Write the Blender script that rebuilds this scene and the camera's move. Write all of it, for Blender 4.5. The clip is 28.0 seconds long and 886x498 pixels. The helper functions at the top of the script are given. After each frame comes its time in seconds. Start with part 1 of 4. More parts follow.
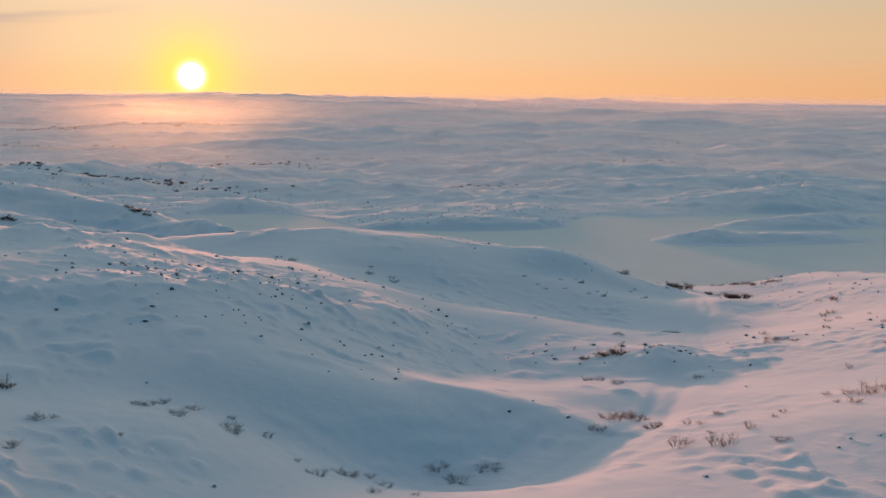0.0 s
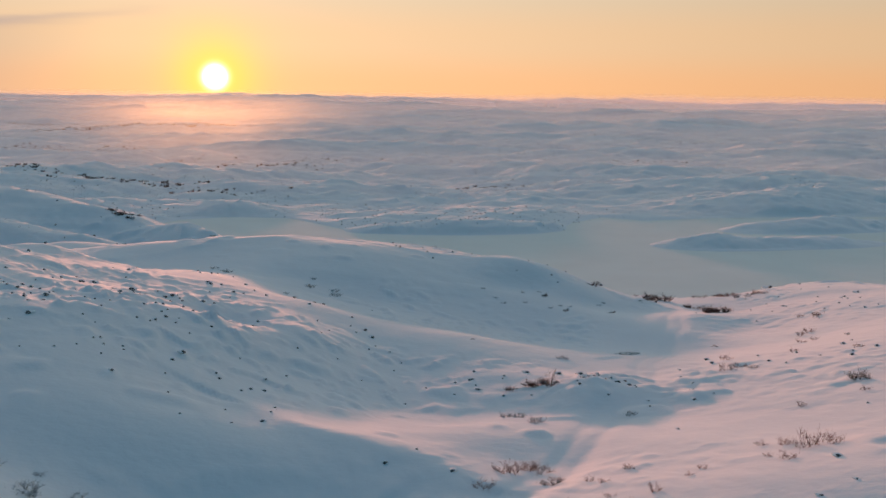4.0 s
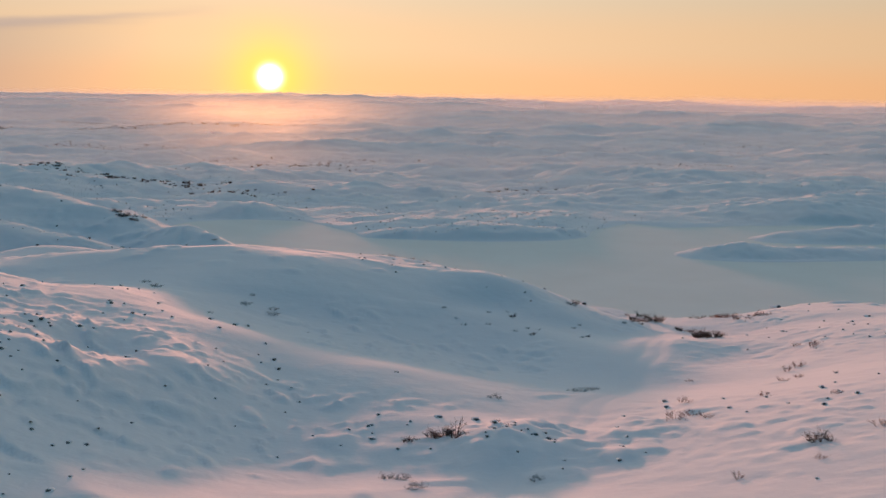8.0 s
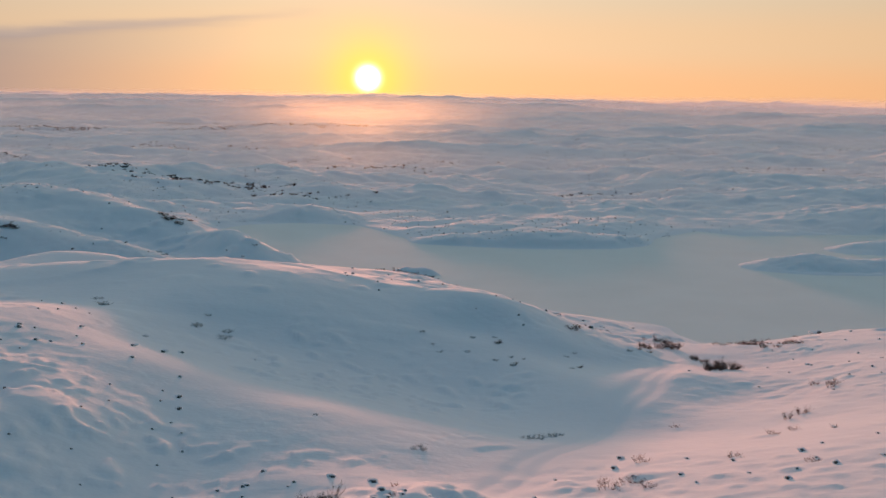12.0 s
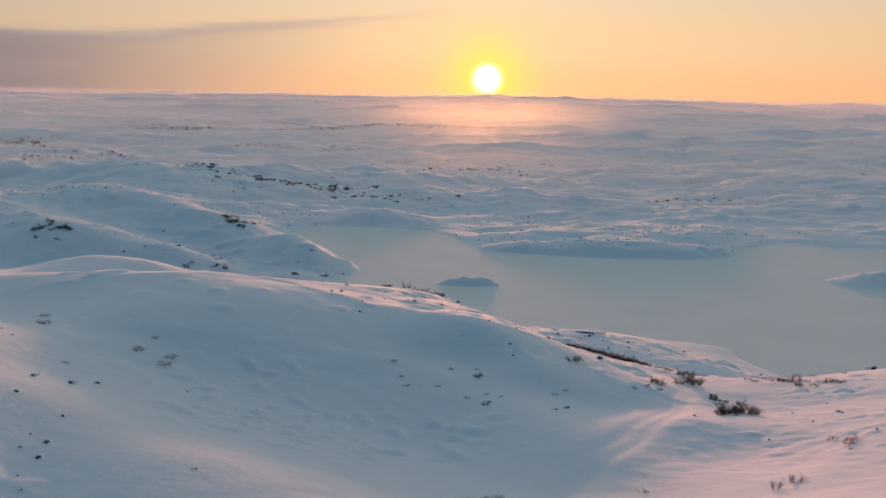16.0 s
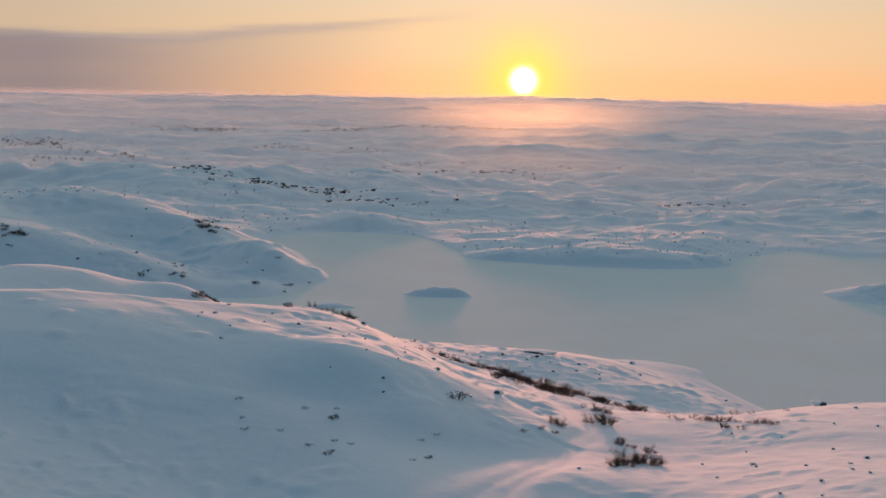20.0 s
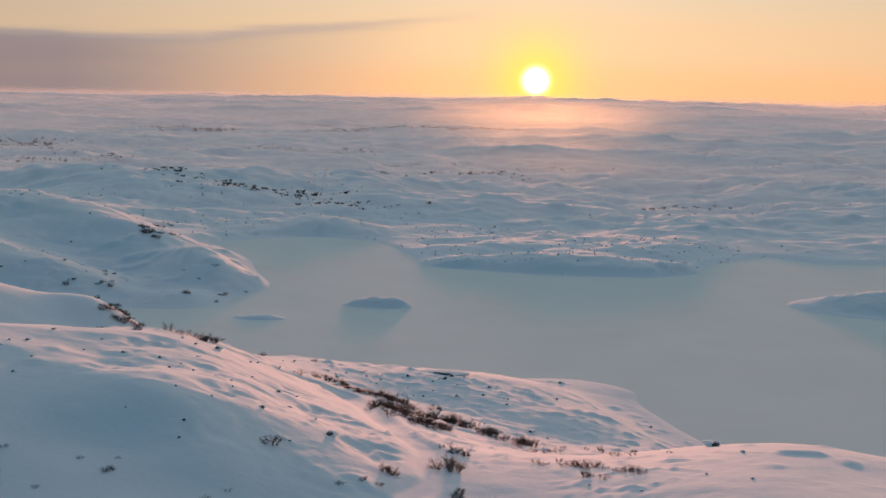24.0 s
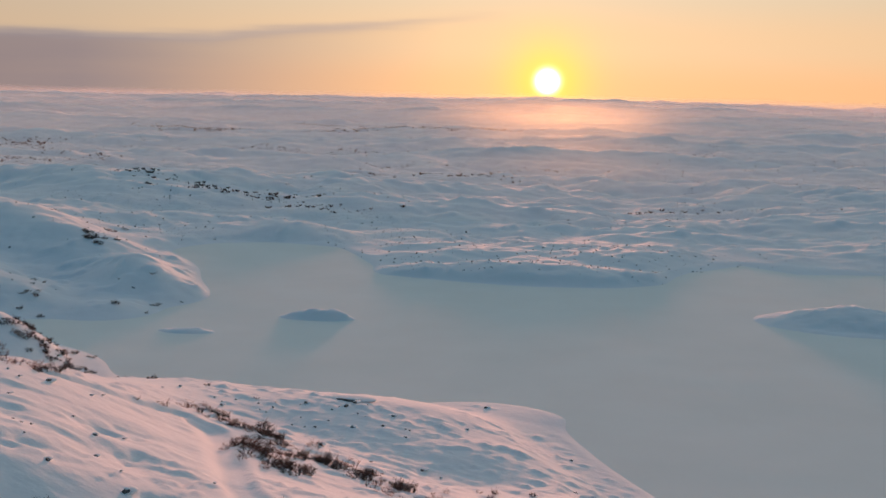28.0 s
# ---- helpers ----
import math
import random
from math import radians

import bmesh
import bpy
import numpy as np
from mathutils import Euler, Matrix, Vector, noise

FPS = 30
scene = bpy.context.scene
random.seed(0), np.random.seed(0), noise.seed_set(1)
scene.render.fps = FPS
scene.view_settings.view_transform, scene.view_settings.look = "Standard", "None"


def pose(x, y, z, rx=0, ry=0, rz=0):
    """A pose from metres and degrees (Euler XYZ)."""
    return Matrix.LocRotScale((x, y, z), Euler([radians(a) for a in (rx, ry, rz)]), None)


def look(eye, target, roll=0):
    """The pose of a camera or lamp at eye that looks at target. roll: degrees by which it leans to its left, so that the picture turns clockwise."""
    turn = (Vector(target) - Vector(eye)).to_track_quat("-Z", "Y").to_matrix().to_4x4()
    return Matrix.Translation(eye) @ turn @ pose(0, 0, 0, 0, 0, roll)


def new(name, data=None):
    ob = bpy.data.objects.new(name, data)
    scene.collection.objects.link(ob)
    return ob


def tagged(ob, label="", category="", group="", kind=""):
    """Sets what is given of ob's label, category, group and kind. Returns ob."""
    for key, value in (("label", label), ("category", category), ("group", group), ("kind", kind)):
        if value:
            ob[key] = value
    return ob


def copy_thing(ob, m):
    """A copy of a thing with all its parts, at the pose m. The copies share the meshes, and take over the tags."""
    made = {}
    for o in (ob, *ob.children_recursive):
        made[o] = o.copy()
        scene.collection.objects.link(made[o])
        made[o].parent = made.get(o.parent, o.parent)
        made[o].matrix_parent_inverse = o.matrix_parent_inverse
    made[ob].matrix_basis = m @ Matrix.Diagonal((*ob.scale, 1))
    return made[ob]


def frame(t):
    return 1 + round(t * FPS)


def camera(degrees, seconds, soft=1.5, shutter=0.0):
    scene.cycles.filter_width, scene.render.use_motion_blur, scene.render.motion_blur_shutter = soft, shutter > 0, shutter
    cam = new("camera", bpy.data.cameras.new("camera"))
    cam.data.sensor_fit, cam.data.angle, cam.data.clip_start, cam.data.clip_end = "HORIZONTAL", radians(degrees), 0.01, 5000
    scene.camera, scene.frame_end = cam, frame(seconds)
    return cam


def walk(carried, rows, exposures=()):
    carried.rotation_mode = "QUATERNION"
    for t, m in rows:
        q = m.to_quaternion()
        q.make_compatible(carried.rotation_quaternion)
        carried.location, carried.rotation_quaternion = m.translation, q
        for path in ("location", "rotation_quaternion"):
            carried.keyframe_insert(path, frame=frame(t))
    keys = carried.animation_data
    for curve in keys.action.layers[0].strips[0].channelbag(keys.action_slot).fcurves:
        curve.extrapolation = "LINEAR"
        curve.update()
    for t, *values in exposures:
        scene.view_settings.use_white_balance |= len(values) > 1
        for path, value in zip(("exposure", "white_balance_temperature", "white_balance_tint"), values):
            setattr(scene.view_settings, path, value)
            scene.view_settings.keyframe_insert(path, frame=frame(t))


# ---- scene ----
cam = camera(42.9, 28.0)
PATH = [
    (0, (-50.842, -45.658, 49.697), (-50.412, -43.725, 49.414), 0.6),
    (0.5, (-49.468, -44.482, 49.685), (-49.039, -42.549, 49.402), 0.6),
    (1, (-48.049, -43.303, 49.669), (-47.62, -41.37, 49.387), 0.6),
    (1.5, (-46.575, -42.102, 49.646), (-46.151, -40.168, 49.364), 0.6),
    (2, (-45.045, -40.861, 49.612), (-44.625, -38.926, 49.33), 0.6),
    (2.5, (-43.464, -39.574, 49.569), (-43.048, -37.638, 49.288), 0.5),
    (3, (-41.838, -38.242, 49.52), (-41.428, -36.305, 49.239), 0.5),
    (3.5, (-40.167, -36.866, 49.466), (-39.767, -34.927, 49.184), 0.5),
    (5.5, (-33.088, -30.877, 49.221), (-32.724, -28.93, 48.939), 0.6),
    (6, (-31.259, -29.264, 49.176), (-30.907, -27.315, 48.895), 0.7),
    (6.5, (-29.41, -27.612, 49.138), (-29.07, -25.661, 48.856), 0.7),
    (7, (-27.542, -25.921, 49.103), (-27.215, -23.968, 48.822), 0.7),
    (7.5, (-25.666, -24.204, 49.075), (-25.351, -22.249, 48.793), 0.7),
    (8, (-23.788, -22.489, 49.056), (-23.487, -20.532, 48.774), 0.8),
    (8.5, (-21.911, -20.801, 49.05), (-21.623, -18.841, 48.768), 0.8),
    (9, (-20.032, -19.163, 49.059), (-19.758, -17.202, 48.777), 0.8),
    (9.5, (-18.146, -17.602, 49.081), (-17.886, -15.64, 48.799), 0.8),
    (10, (-16.25, -16.124, 49.108), (-16.006, -14.159, 48.827), 0.8),
    (10.5, (-14.343, -14.681, 49.133), (-14.125, -12.713, 48.851), 0.8),
    (11, (-12.432, -13.22, 49.154), (-12.244, -11.249, 48.872), 0.8),
    (11.5, (-10.52, -11.731, 49.174), (-10.36, -9.758, 48.892), 0.8),
    (13.5, (-2.915, -5.363, 49.345), (-2.862, -3.384, 49.061), 0.8),
    (14, (-1.026, -3.622, 49.374), (-1.004, -1.642, 49.09), 0.9),
    (14.5, (0.862, -1.819, 49.387), (0.855, 0.161, 49.103), 0.9),
    (15, (2.751, 0.05, 49.382), (2.716, 2.03, 49.098), 0.9),
    (15.5, (4.649, 1.988, 49.358), (4.592, 3.967, 49.074), 0.9),
    (16, (6.563, 3.981, 49.321), (6.491, 5.96, 49.037), 0.9),
    (16.5, (8.489, 6.012, 49.28), (8.402, 7.99, 48.995), 1.0),
    (17, (10.419, 8.07, 49.238), (10.319, 10.047, 48.954), 1.0),
    (17.5, (12.345, 10.152, 49.194), (12.234, 12.128, 48.91), 1.0),
    (18, (14.263, 12.262, 49.143), (14.143, 14.238, 48.86), 1.0),
    (18.5, (16.172, 14.405, 49.085), (16.045, 16.381, 48.802), 1.0),
    (19, (18.072, 16.573, 49.022), (17.942, 18.548, 48.739), 1.0),
    (19.5, (19.969, 18.743, 48.962), (19.836, 20.718, 48.68), 0.9),
    (20, (21.865, 20.875, 48.919), (21.73, 22.851, 48.637), 0.9),
    (20.5, (23.761, 22.942, 48.898), (23.624, 24.917, 48.616), 0.9),
    (21, (25.657, 24.947, 48.893), (25.517, 26.922, 48.611), 0.9),
    (21.5, (27.551, 26.904, 48.9), (27.408, 28.879, 48.617), 0.9),
    (23.5, (35.165, 34.327, 48.98), (35.013, 36.301, 48.697), 0.9),
    (24, (37.051, 36.147, 49.011), (36.895, 38.12, 48.729), 0.9),
    (24.5, (38.913, 37.97, 49.049), (38.755, 39.943, 48.766), 0.9),
    (25, (40.747, 39.796, 49.095), (40.587, 41.77, 48.812), 0.9),
    (25.5, (42.527, 41.643, 49.148), (42.364, 43.616, 48.866), 1.0),
    (26, (44.225, 43.535, 49.202), (44.058, 45.508, 48.919), 1.0),
    (26.5, (45.835, 45.49, 49.245), (45.666, 47.463, 48.962), 1.1),
    (27, (47.368, 47.522, 49.268), (47.197, 49.495, 48.985), 1.1),
    (27.5, (48.837, 49.649, 49.258), (48.663, 51.621, 48.975), 1.1),
    (28, (50.253, 51.888, 49.199), (50.078, 53.86, 48.917), 1.1),
]
walk(cam, [(t, look(eye, target, roll)) for t, eye, target, roll in PATH], [(0.0, 2.20), (28.0, 2.20)])

# ---- light ----
SUN_ELEVATION = 2.2
SUN_GLOW = 0.45
LOW_SKY = 0.240
sun = new("sun", bpy.data.lights.new("sun", "SUN"))
sun.data.energy, sun.data.angle, sun.data.color = 0.62, radians(4.5), (1.0, 0.385, 0.245)
sun.matrix_world = look((0, 300, 300 * math.tan(radians(SUN_ELEVATION))), (0, 0, 0))

world = bpy.data.worlds.new("world")
scene.world = world
world.use_nodes = True
wn, wl = world.node_tree.nodes, world.node_tree.links
wn.clear()


def wmath(op, a, b=None, clamp=False):
    n = wn.new("ShaderNodeMath")
    n.operation, n.use_clamp = op, clamp
    for k, v in enumerate((a, b)):
        if v is None:
            continue
        if isinstance(v, (int, float)):
            n.inputs[k].default_value = v
        else:
            wl.new(v, n.inputs[k])
    return n.outputs[0]


def wmix(fac, a, b):
    n = wn.new("ShaderNodeMix")
    n.data_type = "RGBA"
    for slot, v in ((0, fac), (6, a), (7, b)):
        if isinstance(v, (int, float)):
            n.inputs[slot].default_value = v
        elif isinstance(v, tuple):
            n.inputs[slot].default_value = (*v, 1)
        else:
            wl.new(v, n.inputs[slot])
    return n.outputs[2]


def wramp(fac, stops):
    n = wn.new("ShaderNodeValToRGB")
    wl.new(fac, n.inputs[0])
    n.color_ramp.interpolation = "EASE"
    while len(n.color_ramp.elements) < len(stops):
        n.color_ramp.elements.new(0.5)
    for e, (at, colour) in zip(n.color_ramp.elements, stops):
        e.position, e.color = at, (*colour, 1)
    return n.outputs[0]


sky = wn.new("ShaderNodeTexSky")
sky.sky_type, sky.sun_disc = "NISHITA", False
sky.sun_elevation, sky.sun_rotation = radians(2.0), 0.0
sky.air_density, sky.dust_density, sky.ozone_density = 1.0, 1.0, 2.5
way = wn.new("ShaderNodeTexCoord").outputs["Generated"]
split = wn.new("ShaderNodeSeparateXYZ")
wl.new(way, split.inputs[0])
dot = wn.new("ShaderNodeVectorMath")
dot.operation = "DOT_PRODUCT"
wl.new(way, dot.inputs[0])
dot.inputs[1].default_value = (0, math.cos(radians(SUN_GLOW)), math.sin(radians(SUN_GLOW)))
toward = wmath("MAXIMUM", dot.outputs["Value"], 0.0)
height_up = wmath("MAXIMUM", split.outputs["Z"], 0.0)
# the afterglow low over the horizon, strongest under the sun
azimuth = wmath("ARCTAN2", split.outputs["X"], split.outputs["Y"])
glow_low = wramp(wmath("MULTIPLY", height_up, 1.25, True), [(0.0, (0.94, 0.51, 0.25)), (0.05, (0.85, 0.56, 0.325)), (0.13, (0.68, 0.58, 0.43)), (0.32, (0.86, 0.68, 0.55)), (1.0, (0.50, 0.48, 0.48))])
# a long streak of stratus low to the west of the sun
stretch = wn.new("ShaderNodeCombineXYZ")
wl.new(wmath("MULTIPLY", azimuth, 5.0), stretch.inputs[0])
wl.new(wmath("MULTIPLY", split.outputs["Z"], 55.0), stretch.inputs[1])
wisps = wn.new("ShaderNodeTexNoise")
wisps.inputs["Scale"].default_value, wisps.inputs["Detail"].default_value = 1.3, 6.0
wl.new(stretch.outputs[0], wisps.inputs["Vector"])
top_edge = wmath("MAXIMUM", wmath("ADD", wmath("MULTIPLY", azimuth, 0.095), 0.0715), 0.044)
under = wmath("SUBTRACT", top_edge, split.outputs["Z"])
under = wmath("ADD", under, wmath("MULTIPLY", wmath("SUBTRACT", wisps.outputs["Fac"], 0.5), 0.016))
west = wmath("MULTIPLY", wmath("SUBTRACT", -0.09, azimuth), 3.2, True)
streak = wmath("MULTIPLY", wmath("SUBTRACT", -0.03, azimuth), 7.0, True)
bank = wmath("MULTIPLY", wmath("MULTIPLY", under, 150.0, True), west)
# thicker towards the west and along its frayed upper rim
rim = wmath("EXPONENT", wmath("MULTIPLY", wmath("POWER", wmath("MULTIPLY", wmath("SUBTRACT", under, 0.004), 230.0), 2.0), -1.0))
deep = wmath("ADD", wmath("MULTIPLY", wmath("SUBTRACT", 0.0, azimuth), 1.5, True), 0.48, True)
inner = wmath("ADD", wmath("MULTIPLY", wisps.outputs["Fac"], 0.16), 0.82, True)
glow_low = wmix(wmath("MULTIPLY", west, 0.42), glow_low, (0.46, 0.40, 0.335))
glow_low = wmix(wmath("MULTIPLY", wmath("MULTIPLY", bank, deep), inner), glow_low, (0.295, 0.235, 0.245))
glow_low = wmix(wmath("MULTIPLY", wmath("MULTIPLY", rim, streak), 0.5), glow_low, (0.36, 0.31, 0.32))
# the aureole and the blown-out disc
spread = wmath("MULTIPLY", wmath("ARCCOSINE", wmath("MINIMUM", dot.outputs["Value"], 1.0)), 57.29578)
halo = wmath("EXPONENT", wmath("MULTIPLY", wmath("MULTIPLY", spread, spread), -0.26))
wide = wmath("EXPONENT", wmath("MULTIPLY", spread, -0.22))
disc = wmath("EXPONENT", wmath("MULTIPLY", wmath("MULTIPLY", spread, spread), -7.0))
glow_low = wmix(wmath("MULTIPLY", halo, 0.85), glow_low, (1.0, 0.74, 0.09))
low_sky = wn.new("ShaderNodeBackground")
wl.new(glow_low, low_sky.inputs[0])
wl.new(wmath("MULTIPLY", wmath("ADD", wmath("MULTIPLY", wmath("POWER", toward, 8.0), 0.30), 0.75), LOW_SKY), low_sky.inputs[1])


def glow(colour, strength):
    n = wn.new("ShaderNodeBackground")
    n.inputs[0].default_value = (*colour, 1)
    wl.new(strength, n.inputs[1])
    return n.outputs[0]


def added(a, b):
    n = wn.new("ShaderNodeAddShader")
    wl.new(a, n.inputs[0]), wl.new(b, n.inputs[1])
    return n.outputs[0]


clear = wn.new("ShaderNodeBackground")
veil = wn.new("ShaderNodeMix")
veil.data_type, veil.blend_type = "RGBA", "MULTIPLY"
veil.inputs[0].default_value, veil.inputs[7].default_value = 1.0, (0.75, 1.0, 0.91, 1)
wl.new(sky.outputs[0], veil.inputs[6])
wl.new(veil.outputs[2], clear.inputs[0])
wl.new(wmath("ADD", wmath("MULTIPLY", split.outputs["Y"], 0.098), 0.126), clear.inputs[1])
upper = wn.new("ShaderNodeMixShader")
wl.new(wmath("SUBTRACT", 1.0, wmath("SUBTRACT", wmath("MULTIPLY", toward, 2.2), 0.45, True)), upper.inputs[0])
wl.new(low_sky.outputs[0], upper.inputs[1]), wl.new(clear.outputs[0], upper.inputs[2])
total = added(upper.outputs[0], glow((1.0, 0.42, 0.03), wmath("MULTIPLY", wide, 0.06)))
total = added(total, glow((1.0, 0.95, 0.85), wmath("MULTIPLY", disc, 3.0)))
wl.new(total, wn.new("ShaderNodeOutputWorld").inputs[0])

# ---- materials ----
def material(name):
    m = bpy.data.materials.new(name)
    m.use_nodes = True
    t = m.node_tree
    return m, t.nodes, t.links, t.nodes["Principled BSDF"]


def noise_of(nodes, links, vector, scale, detail=4.0, rough=0.55):
    n = nodes.new("ShaderNodeTexNoise")
    n.inputs["Scale"].default_value, n.inputs["Detail"].default_value, n.inputs["Roughness"].default_value = scale, detail, rough
    links.new(vector, n.inputs["Vector"])
    return n.outputs["Fac"]


def ramp_of(nodes, links, fac, stops):
    n = nodes.new("ShaderNodeValToRGB")
    links.new(fac, n.inputs[0])
    while len(n.color_ramp.elements) < len(stops):
        n.color_ramp.elements.new(0.5)
    for e, (at, colour) in zip(n.color_ramp.elements, stops):
        e.position, e.color = at, (*colour, 1)
    return n.outputs[0]


def bumped(nodes, links, shader, fac, strength, distance, under=None):
    n = nodes.new("ShaderNodeBump")
    n.inputs["Strength"].default_value, n.inputs["Distance"].default_value = strength, distance
    links.new(fac, n.inputs["Height"])
    if under:
        links.new(under, n.inputs["Normal"])
    links.new(n.outputs[0], shader.inputs["Normal"])
    return n.outputs[0]


def stretched(nodes, links, sx, sy, turn):
    at = nodes.new("ShaderNodeTexCoord")
    m = nodes.new("ShaderNodeMapping")
    m.inputs["Scale"].default_value, m.inputs["Rotation"].default_value = (sx, sy, 1), (0, 0, radians(turn))
    links.new(at.outputs["Object"], m.inputs["Vector"])
    return at.outputs["Object"], m.outputs[0]


def snow_material(name, bump, rough=0.8, gloss=0.10, frost=0.45, dull=(0.82, 0.82, 0.83), clean=(0.89, 0.885, 0.875)):
    m, n, l, p = material(name)
    plain, along = stretched(n, l, 0.75, 1.0, 12)
    broad = noise_of(n, l, plain, 0.05, 5)
    l.new(ramp_of(n, l, broad, [(0.3, dull), (0.7, clean)]), p.inputs["Base Color"])
    p.inputs["Roughness"].default_value = rough
    p.inputs["Specular IOR Level"].default_value = gloss
    p.inputs["Sheen Weight"].default_value, p.inputs["Sheen Roughness"].default_value = frost, 0.6
    drift = bumped(n, l, p, noise_of(n, l, along, 0.45, 5, 0.55), bump, 0.15)
    fine = bumped(n, l, p, noise_of(n, l, along, 1.7, 4), bump * 0.8, 0.10, drift)
    bumped(n, l, p, noise_of(n, l, plain, 9.0, 3), bump * 0.4, 0.02, fine)
    return m


SNOW = snow_material("wind_packed_snow", 0.45)
ICE_SNOW = snow_material("snow_on_lake_ice", 0.10, 0.9, 0.05, 0.3, (0.88, 0.86, 0.77), (0.93, 0.91, 0.82))
CAP_SNOW = snow_material("fresh_snow_cap", 0.2)

STONE, n, l, p = material("lichen_stone")
at = n.new("ShaderNodeTexCoord").outputs["Object"]
l.new(ramp_of(n, l, noise_of(n, l, at, 2.2, 8, 0.65), [(0.3, (0.035, 0.033, 0.032)), (0.5, (0.09, 0.085, 0.08)), (0.72, (0.19, 0.175, 0.16))]), p.inputs["Base Color"])
p.inputs["Roughness"].default_value = 0.85
bumped(n, l, p, noise_of(n, l, at, 6.0, 6), 0.7, 0.05)


def bark(name, dark, light):
    m, n, l, p = material(name)
    at = n.new("ShaderNodeTexCoord").outputs["Object"]
    info = n.new("ShaderNodeObjectInfo")
    mix = n.new("ShaderNodeMix")
    mix.data_type = "RGBA"
    l.new(info.outputs["Random"], mix.inputs[0])
    l.new(ramp_of(n, l, noise_of(n, l, at, 5.0, 3), [(0.3, dark), (0.7, light)]), mix.inputs[6])
    mix.inputs[7].default_value = (*light, 1)
    l.new(mix.outputs[2], p.inputs["Base Color"])
    p.inputs["Roughness"].default_value = 0.8
    return m


BARK = bark("willow_bark", (0.035, 0.027, 0.022), (0.085, 0.058, 0.045))
TWIG = bark("reddish_twigs", (0.032, 0.02, 0.016), (0.095, 0.05, 0.038))
RED_BARK = bark("birch_bark", (0.07, 0.035, 0.028), (0.16, 0.08, 0.06))
RED_TWIG = bark("birch_twigs", (0.11, 0.042, 0.030), (0.21, 0.085, 0.06))
RIME_BARK = bark("rimed_bark", (0.08, 0.08, 0.08), (0.20, 0.20, 0.20))
RIME_TWIG = bark("rimed_twigs", (0.22, 0.23, 0.23), (0.50, 0.51, 0.52))

# see-through pale sheet that imitates haze and lightens the land behind, fading upwards
HAZE_SHEET, n, l, p = material("haze_imitation_sheet")
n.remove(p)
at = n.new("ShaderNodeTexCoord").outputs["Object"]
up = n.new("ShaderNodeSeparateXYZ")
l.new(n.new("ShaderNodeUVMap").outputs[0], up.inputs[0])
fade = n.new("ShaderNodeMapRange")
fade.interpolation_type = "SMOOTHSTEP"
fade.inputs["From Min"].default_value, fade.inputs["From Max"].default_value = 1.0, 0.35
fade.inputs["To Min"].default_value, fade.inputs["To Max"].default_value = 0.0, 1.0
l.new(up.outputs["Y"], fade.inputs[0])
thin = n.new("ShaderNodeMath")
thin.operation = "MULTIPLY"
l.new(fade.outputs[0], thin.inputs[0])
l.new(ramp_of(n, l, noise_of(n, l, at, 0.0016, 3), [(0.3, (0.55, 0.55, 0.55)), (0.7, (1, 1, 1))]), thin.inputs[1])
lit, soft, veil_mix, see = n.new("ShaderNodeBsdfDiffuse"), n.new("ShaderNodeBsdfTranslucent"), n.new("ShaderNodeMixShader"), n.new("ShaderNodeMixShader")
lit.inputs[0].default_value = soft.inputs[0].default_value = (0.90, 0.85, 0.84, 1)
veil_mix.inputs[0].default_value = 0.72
# a yellow-tinted rough refraction imitates the sun's glow in the haze
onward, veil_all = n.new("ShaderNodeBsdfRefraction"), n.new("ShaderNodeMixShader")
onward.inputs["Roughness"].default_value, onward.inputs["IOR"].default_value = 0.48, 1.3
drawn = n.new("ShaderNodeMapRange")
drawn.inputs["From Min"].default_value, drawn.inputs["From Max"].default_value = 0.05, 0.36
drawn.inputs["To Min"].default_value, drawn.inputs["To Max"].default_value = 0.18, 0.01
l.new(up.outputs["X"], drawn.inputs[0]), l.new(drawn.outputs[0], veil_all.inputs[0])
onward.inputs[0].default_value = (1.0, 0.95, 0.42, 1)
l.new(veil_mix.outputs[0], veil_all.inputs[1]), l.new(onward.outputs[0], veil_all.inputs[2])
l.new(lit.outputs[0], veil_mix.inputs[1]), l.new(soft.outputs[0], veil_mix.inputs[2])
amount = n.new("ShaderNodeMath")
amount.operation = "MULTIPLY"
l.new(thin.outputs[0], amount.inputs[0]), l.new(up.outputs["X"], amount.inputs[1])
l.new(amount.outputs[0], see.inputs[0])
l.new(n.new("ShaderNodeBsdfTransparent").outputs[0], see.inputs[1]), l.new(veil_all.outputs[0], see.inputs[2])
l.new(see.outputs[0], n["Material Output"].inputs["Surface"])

# ---- terrain ----
def lattice(ix, iy, seed):
    n = (ix.astype(np.int64) * 374761393 + iy.astype(np.int64) * 668265263 + seed * 974711) & 0x7FFFFFFF
    n = ((n ^ (n >> 13)) * 1274126177) & 0x7FFFFFFF
    return ((n ^ (n >> 16)) & 0xFFFF) / 65535.0


def smooth_noise(x, y, seed):
    """Value noise from -1 to 1 on a unit grid."""
    ix, iy = np.floor(x), np.floor(y)
    u, v = x - ix, y - iy
    u, v = u * u * u * (u * (6 * u - 15) + 10), v * v * v * (v * (6 * v - 15) + 10)
    a, b = lattice(ix, iy, seed), lattice(ix + 1, iy, seed)
    c, d = lattice(ix, iy + 1, seed), lattice(ix + 1, iy + 1, seed)
    return 2 * ((a + (b - a) * u) * (1 - v) + (c + (d - c) * u) * v) - 1


